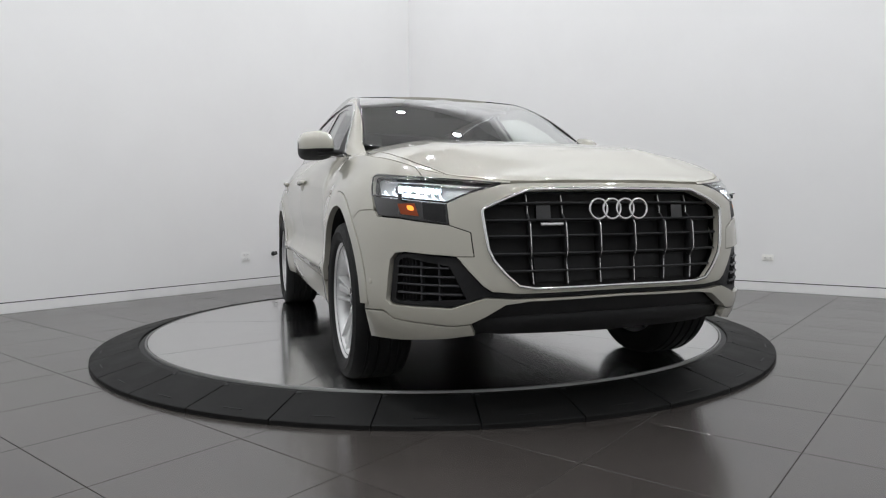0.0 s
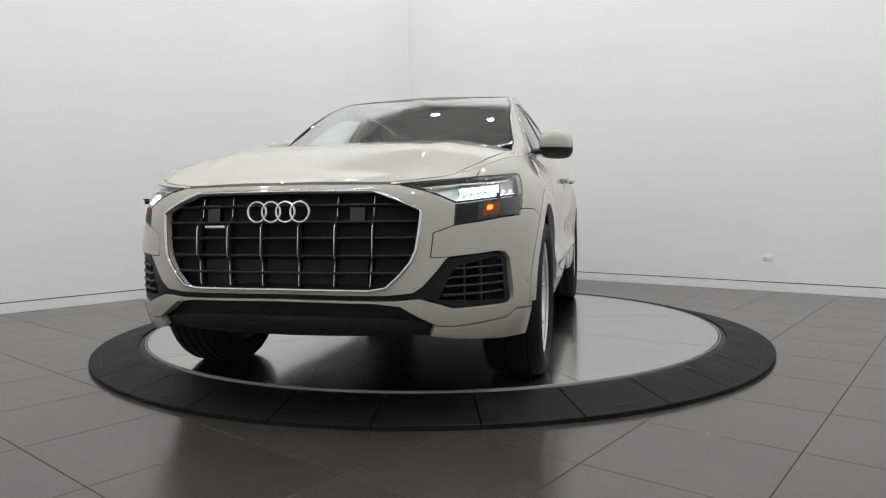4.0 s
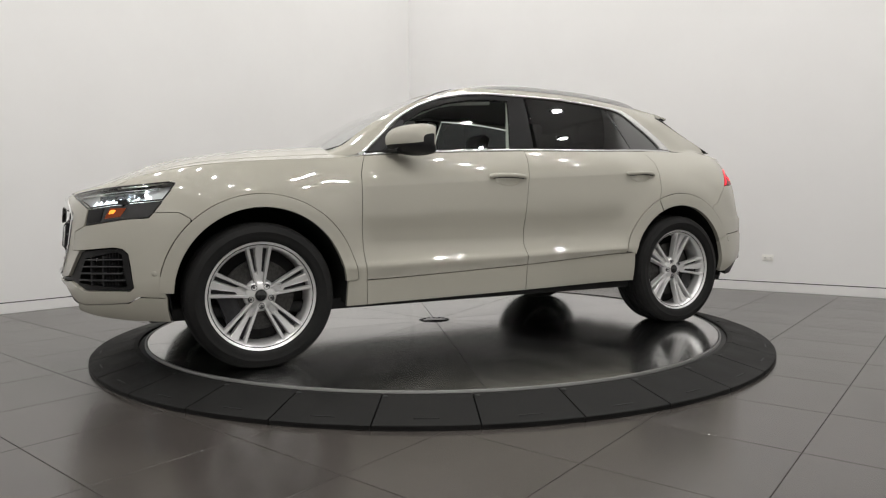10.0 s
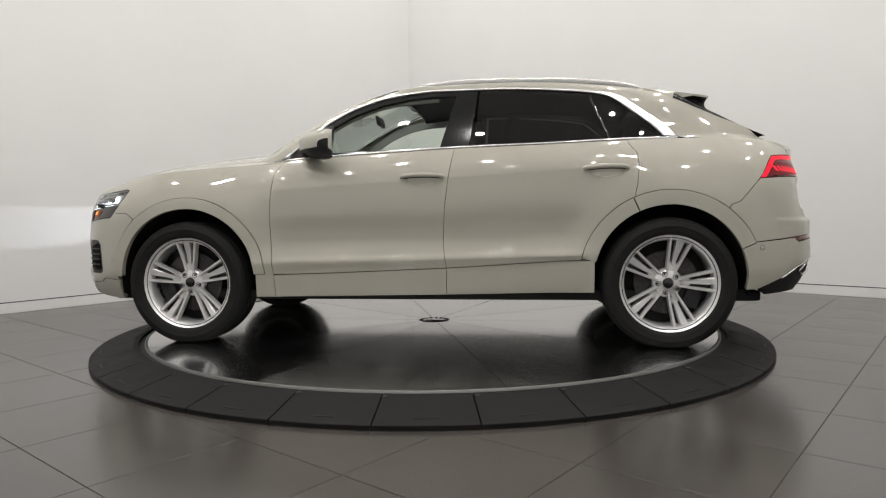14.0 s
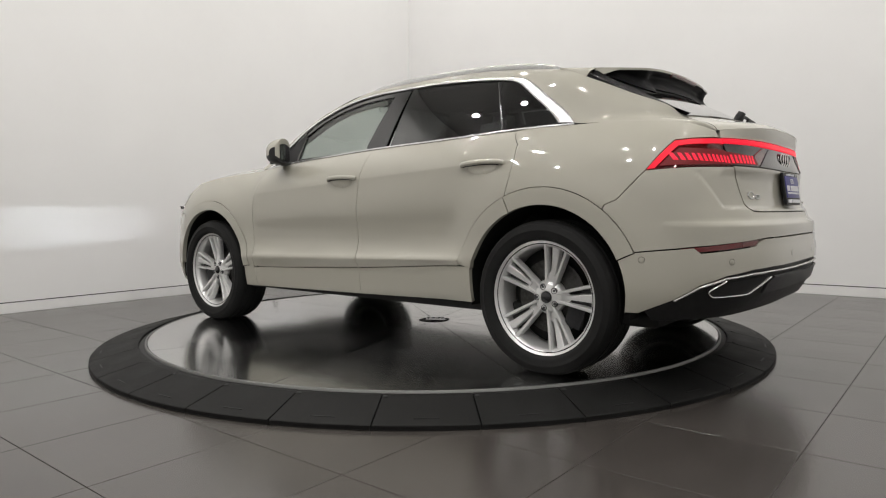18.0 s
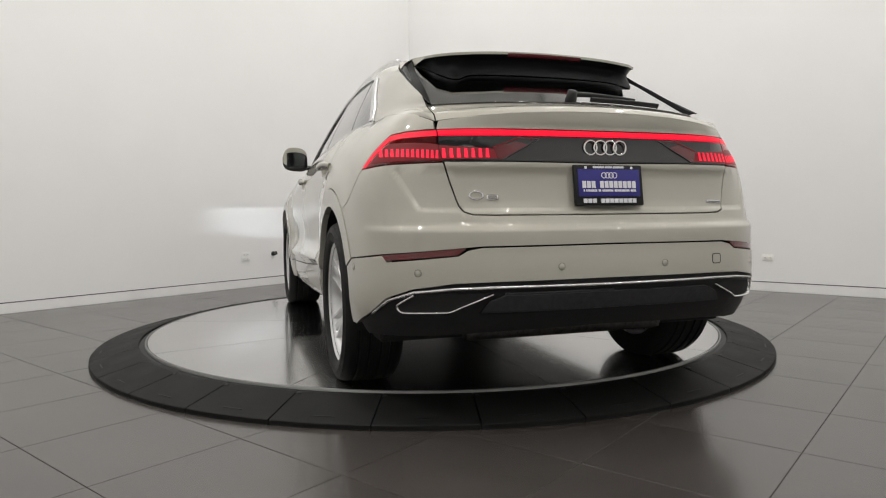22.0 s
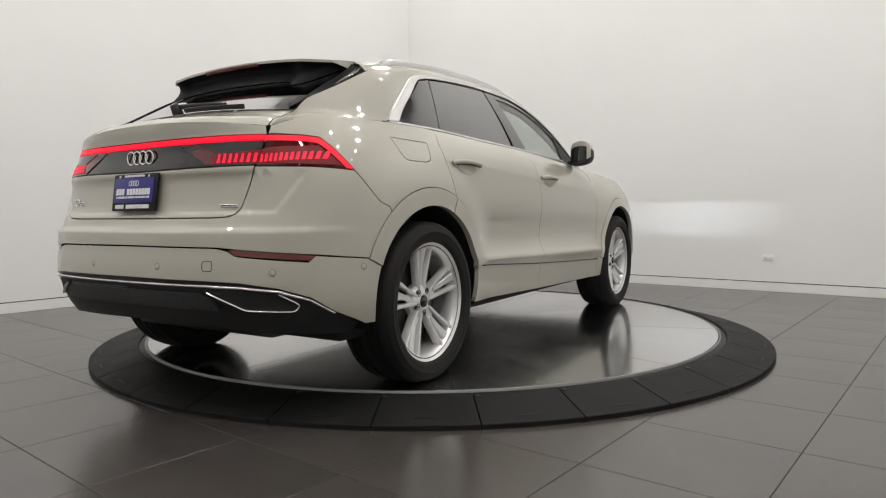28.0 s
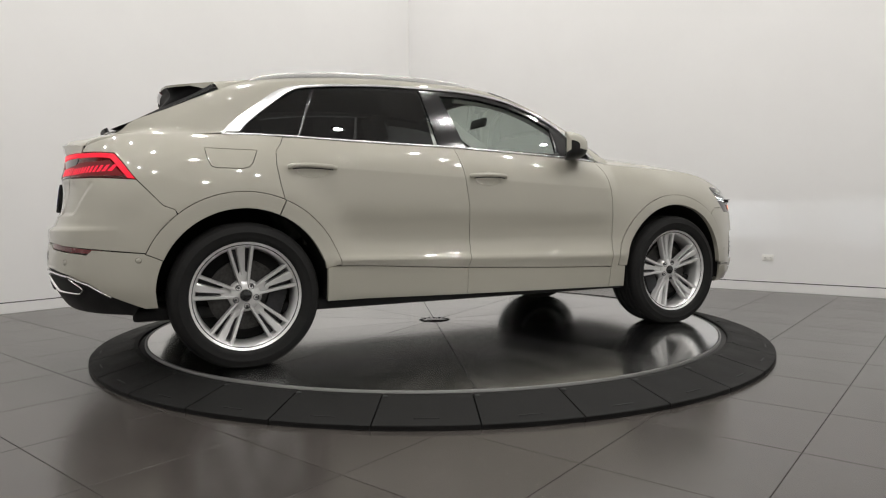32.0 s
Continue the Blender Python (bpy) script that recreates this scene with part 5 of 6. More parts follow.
for side in (1, -1):
    o = [TX(-2.010, 0.996), TX(-2.107, 1.130), TX(-2.174, 1.137), TY(0.672, 1.138), TY(0.662, 1.010), TX(-2.181, 1.008), TX(-2.09, 1.003)]
    lamp = skin("tail_lamp", o, under(tail, 0.012), RED_DARK, None, side, gap=0.001, label="red tail lamp lit along its upper edge")
    skin("lens", o, tail, RED_LENS, lamp, side, gap=0.001, flange=0.004, cell=0.03).visible_shadow = False
    glowing = [TX(-2.016, 0.999), TX(-2.108, 1.128), TX(-2.174, 1.135), TY(0.671, 1.136), TY(0.670, 1.113), TX(-2.170, 1.110), TX(-2.126, 1.104), TX(-2.050, 1.002)]
    skin("light_line", glowing, under(tail, -0.001), RED_GLOW, lamp, side, gap=0, flange=0.003, cell=0.03, label="glowing red light line")
    skin("lamp_field", [TX(-2.065, 1.012), TX(-2.13, 1.094), TY(0.70, 1.085), TY(0.672, 1.078), TY(0.664, 1.018), TX(-2.181, 1.015)], under(tail, -0.0008), RED_MID, lamp, side, gap=0, flange=0.003, cell=0.03)
    skin("lamp_field", [TY(0.662, 1.018), TY(0.670, 1.076), TY(0.50, 1.062), TY(0.462, 1.058), TY(0.455, 1.020)], under(tail, -0.0008), RED_MID, lamp, side, gap=0, flange=0.003, cell=0.03)
    for row in (0,):
        for k in range(12):
            y = 0.676 + 0.0165 * k + 0.004 * row
            z = 1.022 + 0.0014 * k + 0.029 * row
            skin("led_cell", [TY(y, z), TY(y + 0.011, z + 0.001), TY(y + 0.005, z + 0.034), TY(y - 0.003, z + 0.033)], under(tail, -0.0018), RED_CELL, lamp, side, gap=0, flange=0.003, cell=0.02)
        for k in range(7):
            y = 0.485 + 0.0270 * k
            z = 1.024 + 0.024 * row
            skin("led_cell", [TY(y, z), TY(y + 0.016, z), TY(y + 0.012, z + 0.038), TY(y + 0.001, z + 0.038)], under(tail, -0.0018), RED_CELL, lamp, side, gap=0, flange=0.003, cell=0.02)
    wedge = skin("wedge", [TY(0.455, 1.020), TY(0.44, 1.016), TY(0.27, 1.104), TY(0.35, 1.106), TY(0.47, 1.066)], under(tail, -0.001), RED_DARK, lamp, side, gap=0, flange=0.003, cell=0.03)
    bar_on("wedge_edge", under(tail, -0.002), [TY(0.437, 1.015), TY(0.27, 1.103)], strap(0.004, 0.002), DARK_GREY, wedge, side)
    bar_on("wedge_edge", under(tail, -0.002), [TY(0.47, 1.064), TY(0.36, 1.104)], strap(0.004, 0.002), RED_MID, wedge, side)

up_b = [TY(0, 0.799), TY(0.486, 0.800), TY(0.567, 0.803), TY(0.598, 0.814), TY(0.6125, 0.84), TY(0.6305, 0.90), TY(0.6475, 0.96), TY(0.662, 1.006), TX(-2.181, 1.004), TX(-2.09, 0.999), TX(-2.012, 0.994), TX(-1.893, 0.863), TX(-1.838, 0.842)]
up_b += [TX(*p) for p in arc(*RW, R_FLARE, 128.8, 155.6, 6)] + [TX(-1.986, 0.6255), TY(0.89, 0.650), TY(0.545, 0.682), TY(0, 0.685)]
ledge_rows = [(sg * 0.02 * i, z) for i in range(56) for sg in (1, -1) for z in (0.735, 0.742, 0.7475, 0.758, 0.768, 0.78)]
recess_rows = [(sg * 0.02 * i, z) for i in range(44) for sg in (1, -1) for z in (0.808, 0.815, 0.822, 0.829, 0.836)]
recess_rows += [(sg * TY(recess_y(0.83 + 0.014 * i) + d, 0.83 + 0.014 * i)[0], 0.83 + 0.014 * i) for i in range(12) for sg in (1, -1) for d in (-0.032, -0.022, -0.012, -0.002, 0.008)]
rear_bumper = skin("rear_bumper", both(up_b), tail, PAINT, None, cell=0.035, extra=ledge_rows + recess_rows)
low_b = [TY(0, 0.682), TY(0.545, 0.679), TY(0.60, 0.668), TY(0.632, 0.648), TY(0.873, 0.622), TY(0.888, 0.646), TX(-1.986, 0.6235), TX(-1.982, 0.620), TX(-1.902, 0.584)] + [TX(*p) for p in arc(*RW, 0.443, 157, 177, 4)] + [TX(-1.93, 0.345), TX(-1.99, 0.345), TX(-2.141, 0.412), TX(-2.244, 0.480), TX(-2.335, 0.520), TX(-2.41, 0.542), TY(0.5, 0.547), TY(0, 0.549)]
skin("bumper_lower_cover", both(low_b), tail, PAINT, rear_bumper, flange=0.03, cell=0.035)
diff = [TY(0, 0.546), TY(0.5, 0.544), TX(-2.41, 0.539), TX(-2.335, 0.517), TX(-2.244, 0.476), TX(-2.15, 0.412), TX(-2.02, 0.35), TX(-2.05, 0.31), TY(0.7, 0.32), TY(0.5, 0.335), TY(0, 0.345)]
diffuser = skin("diffuser", both(diff), under(tail, 0.016), BLACK_PLASTIC, None, gap=-0.002, flange=0.10, cell=0.04, label="black plastic diffuser with chrome line")
chrome_run = [TX(-2.145, 0.408), TX(-2.244, 0.470), TX(-2.335, 0.508), TX(-2.41, 0.523), TY(0.5, 0.527), TY(0.25, 0.526), TY(0, 0.525)]
full_run = chrome_run + [(-a, b) for a, b in reversed(chrome_run[:-1])]
bar_on("chrome_line", under(tail, 0.010), full_run, strap(0.011, 0.010, 0.4), SATIN, diffuser, step=0.03)
bar_on("ledge", under(tail, 0.012), both([TY(0, 0.496), TY(0.46, 0.496), TY(0.545, 0.47), TY(0.60, 0.43), TY(0.40, 0.432), TY(0, 0.432)])[:1] + [TY(0.0, 0.498), TY(0.46, 0.498)], strap(0.01, 0.006), DARK_GREY, diffuser)
skin("skid_panel", both([TY(0, 0.496), TY(0.455, 0.496), TY(0.52, 0.47), TY(0.55, 0.425), TY(0, 0.425)]), under(tail, 0.004), DARK_GREY, diffuser, cell=0.05)
for side in (1, -1):
    loop = rounded([TX(-2.300, 0.488), TX(-2.265, 0.452), TX(-2.282, 0.424), TY(0.665, 0.430), TY(0.632, 0.446), TY(0.515, 0.503), TY(0.60, 0.508)], 0.02)
    skin("exhaust_cover", loop, under(tail, 0.012), LINER, diffuser, side, gap=0)
    run = rounded([TX(-2.335, 0.497), TX(-2.272, 0.452), TX(-2.282, 0.424), TY(0.66, 0.430), TY(0.632, 0.446), TY(0.505, 0.500)], 0.02, (1, 2, 3, 4))
    bar_on("exhaust_trim", under(tail, 0.010), run, strap(0.008, 0.010, 0.4), CHROME, diffuser, side, step=0.02)
    skin("reflector", [TX(-2.172, 0.644), TX(-2.195, 0.622), TY(0.634, 0.650), TY(0.603, 0.675), TY(0.64, 0.678)], under(tail, 0.002), REFLECTOR, rear_bumper, side, gap=0.001, cell=0.03)
    for uv in (TY(0.234, 0.600), TY(0.775, 0.583), TX(-2.014, 0.591)):
        p, n = [v[0] for v in on(tail, [uv])]
        bm = bmesh.new()
        lathe(bm, [(0.0, 0.0012), (0.0115, 0.0012), (0.0125, 0.0006), (0.013, -0.002)], 16)
        ob = part("parking_sensor", bm, PAINT, rear_bumper, smooth=40)
        m4 = Matrix.Translation(p) @ n.to_track_quat("Z", "Y").to_matrix().to_4x4()
        ob.matrix_basis = (MIRROR_Y if side < 0 else Matrix()) @ m4
        bm = bmesh.new()
        lathe(bm, [(0.0132, 0.0012), (0.0146, 0.0012)], 20)
        ob = part("sensor_gap", bm, SLOT_DARK, rear_bumper)
        ob.matrix_basis = (MIRROR_Y if side < 0 else Matrix()) @ m4
tow = rounded([TY(-0.487, 0.588), TY(-0.487, 0.628), TY(-0.535, 0.628), TY(-0.535, 0.588)], 0.012)
bar_on("tow_cover_seam", tail, tow, strap(0.003, 0.0008), SLOT_DARK, rear_bumper, closed=True, step=0.02)

# ---- wheels ----
def wheel(x, side, phase):
    def put(name, bm, mat, parent, label="", smooth=45):
        return part(name, bm, mat, parent, label, smooth=smooth)

    def spin(profile, steps=72):
        bm = bmesh.new()
        lathe(bm, profile, steps, axis="Y")
        bmesh.ops.recalc_face_normals(bm, faces=bm.faces)
        return bm
    rim = put("wheel", spin([(0.270, -0.125), (0.255, -0.11), (0.250, 0.02), (0.256, 0.075), (0.262, 0.098), (0.274, 0.108), (0.284, 0.117), (0.2895, 0.1205), (0.2915, 0.116), (0.290, 0.108), (0.283, 0.10), (0.275, 0.06), (0.272, -0.12)]), ALLOY, CAR, "silver alloy wheel with five triple spokes")
    rim.matrix_basis = pose(x, side * WHEEL_Y, 0.3795, 0, 0, 0 if side > 0 else 180)
    bm = spin([(0.272, -0.118), (0.30, -0.138), (0.335, -0.1425), (0.362, -0.137), (0.381, -0.124), (0.3895, -0.106), (0.3925, -0.082), (0.386, -0.078), (0.386, -0.070), (0.3935, -0.066), (0.3945, -0.034), (0.387, -0.031), (0.387, -0.022), (0.395, -0.019),
               (0.395, 0.019), (0.387, 0.022), (0.387, 0.031), (0.3945, 0.034), (0.3935, 0.066), (0.386, 0.070), (0.386, 0.078), (0.3925, 0.082), (0.3895, 0.106), (0.381, 0.124), (0.373, 0.1315), (0.372, 0.1335), (0.362, 0.138), (0.345, 0.1420), (0.343, 0.1435), (0.338, 0.1435), (0.336, 0.1422), (0.318, 0.1405), (0.305, 0.1375), (0.296, 0.131), (0.291, 0.122), (0.289, 0.112), (0.272, 0.11)], 96)
    for v in bm.verts:
        v.co.z = max(v.co.z, -0.3795)
    put("tyre", bm, TYRE, rim, "black road tyre", 35)
    # brake disc, caliper and a black sheet for the barrel's shade behind the spokes
    put("brake_disc", spin([(0.07, 0.02), (0.19, 0.02), (0.19, 0.0), (0.07, 0.0)], 48), DISC_IRON, rim, "worn iron brake disc")
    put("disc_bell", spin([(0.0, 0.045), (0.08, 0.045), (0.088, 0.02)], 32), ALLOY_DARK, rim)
    put("barrel_shade", spin([(0.0, -0.03), (0.252, -0.03)], 48), LINER, rim)
    bm = bmesh.new()
    box(bm, (0.12, -0.01, -0.095), (0.215, 0.055, 0.095), 0.018)
    put("caliper", bm, DARK_GREY, rim).matrix_basis = pose(0, 0, 0, 0, 20 if x > 0 else 160, 0)
    put("hub", spin([(0.0, 0.070), (0.030, 0.072), (0.034, 0.078), (0.060, 0.074), (0.082, 0.060), (0.090, 0.045), (0.088, 0.02)], 40), ALLOY, rim)
    put("centre_cap", spin([(0.0, 0.0845), (0.025, 0.084), (0.029, 0.081), (0.030, 0.074)], 32), BLACK_GLOSS, rim, "black centre cap")
    for k in range(5):
        g = radians(phase + 72 * k)
        b = g + radians(36)
        bm = bmesh.new()
        lathe(bm, [(0.0, 0.0), (0.0165, 0.0), (0.0165, 0.011), (0.0135, 0.0125), (0.012, 0.006), (0.007, 0.006), (0.006, 0.012), (0.0, 0.012)], 14, axis="Y", m=Matrix.Translation((0.056 * math.cos(b), 0.066, 0.056 * math.sin(b))))
        bmesh.ops.recalc_face_normals(bm, faces=bm.faces)
        # dark alloy gives the bolt holes their shade by colour
        put("wheel_bolt", bm, ALLOY_DARK, rim)
        for kind in (-1, 0, 1):
            if kind:
                a0, a1 = (0.052, 0.0190 * kind), (0.280, 0.0640 * kind)
                w0, w1, top0, top1 = 0.0068, 0.0098, 0.076, 0.108
            else:
                a0, a1 = (0.112, 0.0), (0.280, 0.0)
                w0, w1, top0, top1 = 0.0100, 0.0235, 0.070, 0.104
            bm = bmesh.new()
            rows = []
            for i in range(9):
                t = i / 8
                r, off = a0[0] + (a1[0] - a0[0]) * t, a0[1] + (a1[1] - a0[1]) * t
                w = w0 + (w1 - w0) * t
                top = top0 + (top1 - top0) * t ** 1.6
                low = top - (0.040 if kind else 0.028)
                rows.append([bm.verts.new((r, yy, off + q)) for q, yy in ((-w * 1.25, low), (-w, top - 0.004), (-w * 0.72, top), (w * 0.72, top), (w, top - 0.004), (w * 1.25, low))])
            for p, q in zip(rows, rows[1:]):
                for j in range(6):
                    bm.faces.new((p[j], p[(j + 1) % 6], q[(j + 1) % 6], q[j]))
            bm.faces.new(rows[0])
            bm.faces.new(rows[-1][::-1])
            bmesh.ops.recalc_face_normals(bm, faces=bm.faces)
            bmesh.ops.transform(bm, matrix=Matrix.Rotation(-g, 4, "Y"), verts=bm.verts)
            put("spoke", bm, ALLOY, rim, smooth=30)
        # silver root between the bars, and a dark sheet painted as the shade behind them
        bm = bmesh.new()
        vs = [bm.verts.new(v) for v in ((0.045, 0.062, -0.020), (0.118, 0.062, -0.024), (0.150, 0.052, 0.0), (0.118, 0.062, 0.024), (0.045, 0.062, 0.020))]
        bm.faces.new(vs[::-1])
        bmesh.ops.solidify(bm, geom=bm.faces[:], thickness=0.02)
        bmesh.ops.transform(bm, matrix=Matrix.Rotation(-g, 4, "Y"), verts=bm.verts)
        put("spoke_root", bm, ALLOY, rim)
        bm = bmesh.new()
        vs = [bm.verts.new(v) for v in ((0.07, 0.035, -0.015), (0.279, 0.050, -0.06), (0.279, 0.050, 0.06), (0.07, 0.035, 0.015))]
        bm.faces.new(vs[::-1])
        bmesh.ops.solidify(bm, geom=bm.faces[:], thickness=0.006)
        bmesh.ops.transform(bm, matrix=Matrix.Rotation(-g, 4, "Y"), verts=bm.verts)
        put("spoke_shade", bm, ALLOY_DARK, rim)
    return rim


for x, side, phase in ((WHEEL_X, 1, 88), (-WHEEL_X, 1, 105), (WHEEL_X, -1, 80), (-WHEEL_X, -1, 85)):
    wheel(x, side, phase)


# ---- door mirrors ----
def door_mirror(side):
    rows = [(0.862, 0.668, 1.222, 0.035, 0.030), (0.872, 0.668, 1.232, 0.082, 0.060), (0.910, 0.652, 1.240, 0.103, 0.083), (0.965, 0.616, 1.242, 0.108, 0.087), (1.018, 0.582, 1.240, 0.100, 0.080), (1.046, 0.562, 1.236, 0.076, 0.062), (1.060, 0.552, 1.232, 0.040, 0.034)]
    fs = [curve(*[(i / (len(rows) - 1), row[k]) for i, row in enumerate(rows)]) for k in range(5)]
    rows = [[f(i / 16) for f in fs] for i in range(17)]
    n = 72
    grid = []
    for y, cx, cz, a, b in rows:
        ring = []
        for i in range(n):
            t = 2 * math.pi * i / n
            c, s = math.cos(t), math.sin(t)
            px = math.copysign(abs(c) ** 0.72, c) * a
            if px < 0:
                px = max(px * 1.15, -a * 0.72)
            ring.append(Vector((cx + px, side * y, cz + math.copysign(abs(s) ** 0.72, s) * b * (1 - 0.22 * px / a))))
        grid.append(ring)
    sets = {"shell": [], "lower": [], "glass": []}
    for r in range(len(rows) - 1):
        for i in range(n):
            t = 360 * (i + 0.5) / n
            key = "glass" if 156 < t < 222 and 1 < r < 11 else "shell" if t < 156 or t > 338 or (r > 11 and t < 205) else "lower"
            sets[key].append((r, i))

    def mesh_of(name, cells, mat, parent, label="", cap=False):
        bm = bmesh.new()
        vs = {}

        def v(r, i):
            k = (r, i % n)
            if k not in vs:
                vs[k] = bm.verts.new(grid[r][i % n])
            return vs[k]
        for r, i in cells:
            f = (v(r, i), v(r, i + 1), v(r + 1, i + 1), v(r + 1, i))
            bm.faces.new(f)
        if cap:
            for r in (0, len(rows) - 1):
                bm.faces.new([v(r, i) for i in range(n)])
        bmesh.ops.recalc_face_normals(bm, faces=bm.faces)
        return part(name, bm, mat, parent, label, smooth=50)
    shell = mesh_of("door_mirror", sets["shell"], PAINT, CAR, "beige door mirror with a black foot")
    mesh_of("lower_shell", sets["lower"], BLACK_PLASTIC, shell, cap=True)
    mesh_of("mirror_face", sets["glass"], BLACK_GLOSS, shell)
    pts = spline([(0.70, 0.815, 1.178), (0.70, 0.85, 1.185), (0.685, 0.90, 1.185), (0.67, 0.95, 1.18)], 10)
    sweep("arm", pts, Vector((0, 0, 1)), [(-0.045, -0.014), (-0.05, 0.0), (-0.03, 0.018), (0.03, 0.018), (0.05, 0.0), (0.045, -0.014)], BLACK_PLASTIC, shell, side)


for side in (1, -1):
    door_mirror(side)
    # roof rail
    pts = []
    for i in range(40):
        t = i / 39
        x = 0.10 - 1.50 * t
        lift = 0.034 * (1 - (2 * t - 1) ** 8) ** 0.8 - 0.004
        b = curve((0.2, 0.600), (-0.1, 0.594), (-0.8, 0.589), (-1.4, 0.599))(x)
        pts.append(Vector((x, b - 0.005, roof(x, b).z + lift)))
    sweep("roof_rail", pts, Vector((0, 0.3, 1)).normalized(), [(-0.014, -0.028), (-0.015, -0.006), (-0.008, 0.004), (0.008, 0.004), (0.015, -0.006), (0.014, -0.028)], SATIN, CAR, side, label="aluminium roof rail")

# ---- number plate, badges, rear wiper ----
PZ = 0.0


def face_box(name, y0, y1, z0, z1, x0, x1, mat, parent, bevel=0.002):
    bm = bmesh.new()
    box(bm, (min(x0, x1), min(y0, y1), min(z0, z1) - PZ), (max(x0, x1), max(y0, y1), max(z0, z1) - PZ), bevel)
    return part(name, bm, mat, parent, smooth=30)


PX = 0.0
PZ = 0.9145
plate = face_box("dealer_plate", -0.176, 0.136, 0.832, 0.997, PX - 0.016, PX, BLACK_PLASTIC, CAR, 0.006)
plate.matrix_basis = pose(-2.405, 0.013, PZ, 0, 8, 0)
plate["label"] = "blue dealer plate in a black frame"
face_box("plate_face", -0.160, 0.120, 0.868, 0.978, PX - 0.019, PX - 0.012, PLATE_BLUE, plate, 0.001)
PY = -0.02
for z0, z1, w, words, depth in ((0.902, 0.930, 0.124, (3, 8), 0.0185), (0.887, 0.896, 0.120, (1, 8, 2, 8, 11, 4), 0.0185), (0.842, 0.859, 0.122, (3, 8), 0.0155), (0.982, 0.990, 0.070, (8, 5, 8), 0.0155)):
    cells = sum(words) + 0.8 * (len(words) - 1)
    pitch, a = 2 * w / cells, PY + w
    for count in words:
        for i in range(count):
            face_box("text_bar", a - pitch * 0.78, a, z0, z1, PX - 0.0205, PX - depth, PLATE_WHITE, plate, 0.0)
            a -= pitch
        a -= 0.8 * pitch
for k in range(4):
    bm = bmesh.new()
    lathe(bm, [(0.0095, 0.0), (0.0125, 0.0), (0.0125, 0.001), (0.0095, 0.001)], 20, m=Matrix.Translation((PX - 0.0205, PY + 0.016 * (k - 1.5), 0.953 - PZ)) @ Matrix.Rotation(math.pi / 2, 4, "Y"))
    bmesh.ops.recalc_face_normals(bm, faces=bm.faces)
    part("plate_ring", bm, PLATE_WHITE, plate)
for y in (-0.125, 0.085):
    face_box("plate_screw", y - 0.006, y + 0.006, 0.978, 0.990, PX - 0.021, PX - 0.014, SATIN, plate, 0.003)
# chrome shapes where the model badges sit
bar_on("model_badge", tail, [TY(0.542 + 0.026 * math.cos(2 * math.pi * i / 24), 0.8775 + 0.0155 * math.sin(2 * math.pi * i / 24)) for i in range(24)], strap(0.007, 0.005, 0.4), CHROME, gate, closed=True, step=0.02)
bar_on("model_badge", tail, rounded([TY(0.500, 0.862), TY(0.500, 0.878), TY(0.459, 0.878), TY(0.459, 0.862)], 0.006), strap(0.006, 0.005, 0.4), CHROME, gate, closed=True, step=0.02)
bar_on("model_badge", tail, [TY(0.498, 0.870), TY(0.461, 0.870)], strap(0.005, 0.005, 0.4), CHROME, gate)
bar_on("drive_badge", tail, [TY(-0.515, 0.850), TY(-0.60, 0.848)], strap(0.013, 0.005, 0.3), SATIN, gate)
bar_on("drive_badge_dark", tail, [TY(-0.519, 0.850), TY(-0.596, 0.848)], strap(0.006, 0.0056, 0.3), BLACK_PLASTIC, gate)
wy = [(0.02, 1.302), (-0.08, 1.303), (-0.20, 1.298), (-0.30, 1.292)]
wiper = bar_on("rear_wiper", hatch, wy, strap(0.017, 0.013, 0.4), BLACK_PLASTIC, CAR, out=0.018, label="black rear wiper", taper=lambda t: 1.25 - 0.6 * t)
bar_on("wiper_blade", hatch, [(-0.06, 1.286), (-0.22, 1.284), (-0.42, 1.276)], strap(0.012, 0.016, 0.3), BLACK_PLASTIC, wiper, out=0.008)
bm = bmesh.new()
p, n = [v[0] for v in on(hatch, [(0.025, 1.296)])]
lathe(bm, [(0.0, 0.045), (0.020, 0.042), (0.026, 0.0)], 16)
ob = part("wiper_pivot", bm, BLACK_PLASTIC, wiper, smooth=40)
ob.matrix_basis = Matrix.Translation(p) @ n.to_track_quat("Z", "Y").to_matrix().to_4x4()

# ---- what shows inside ----
def soft_box(name, lo, hi, bevel, mat, parent, m=None, label=""):
    bm = bmesh.new()
    box(bm, lo, hi, bevel)
    ob = part(name, bm, mat, parent, label, smooth=60)
    if m is not None:
        ob.matrix_basis = m
    return ob


for y in (0.38, -0.38):
    seat = soft_box("front_seat", (-0.28, -0.26, 0.0), (0.28, 0.26, 0.17), 0.05, SEAT, CAR, pose(0.0, y, 0.62, 0, -6, 0), "black leather front seat")
    soft_box("seat_back", (-0.075, -0.25, 0.0), (0.075, 0.25, 0.64), 0.06, SEAT, seat, pose(-0.27, 0, 0.06, 0, -20, 0))
    soft_box("headrest", (-0.045, -0.135, 0.0), (0.045, 0.135, 0.19), 0.04, SEAT, seat, pose(-0.47, 0, 0.70, 0, -10, 0))
bench = soft_box("rear_bench", (-0.28, -0.66, 0.0), (0.25, 0.66, 0.18), 0.05, SEAT, CAR, pose(-0.85, 0, 0.62), "black leather rear bench")
soft_box("bench_back", (-0.08, -0.66, 0.0), (0.08, 0.66, 0.60), 0.06, SEAT, bench, pose(-0.28, 0, 0.05, 0, -22, 0))
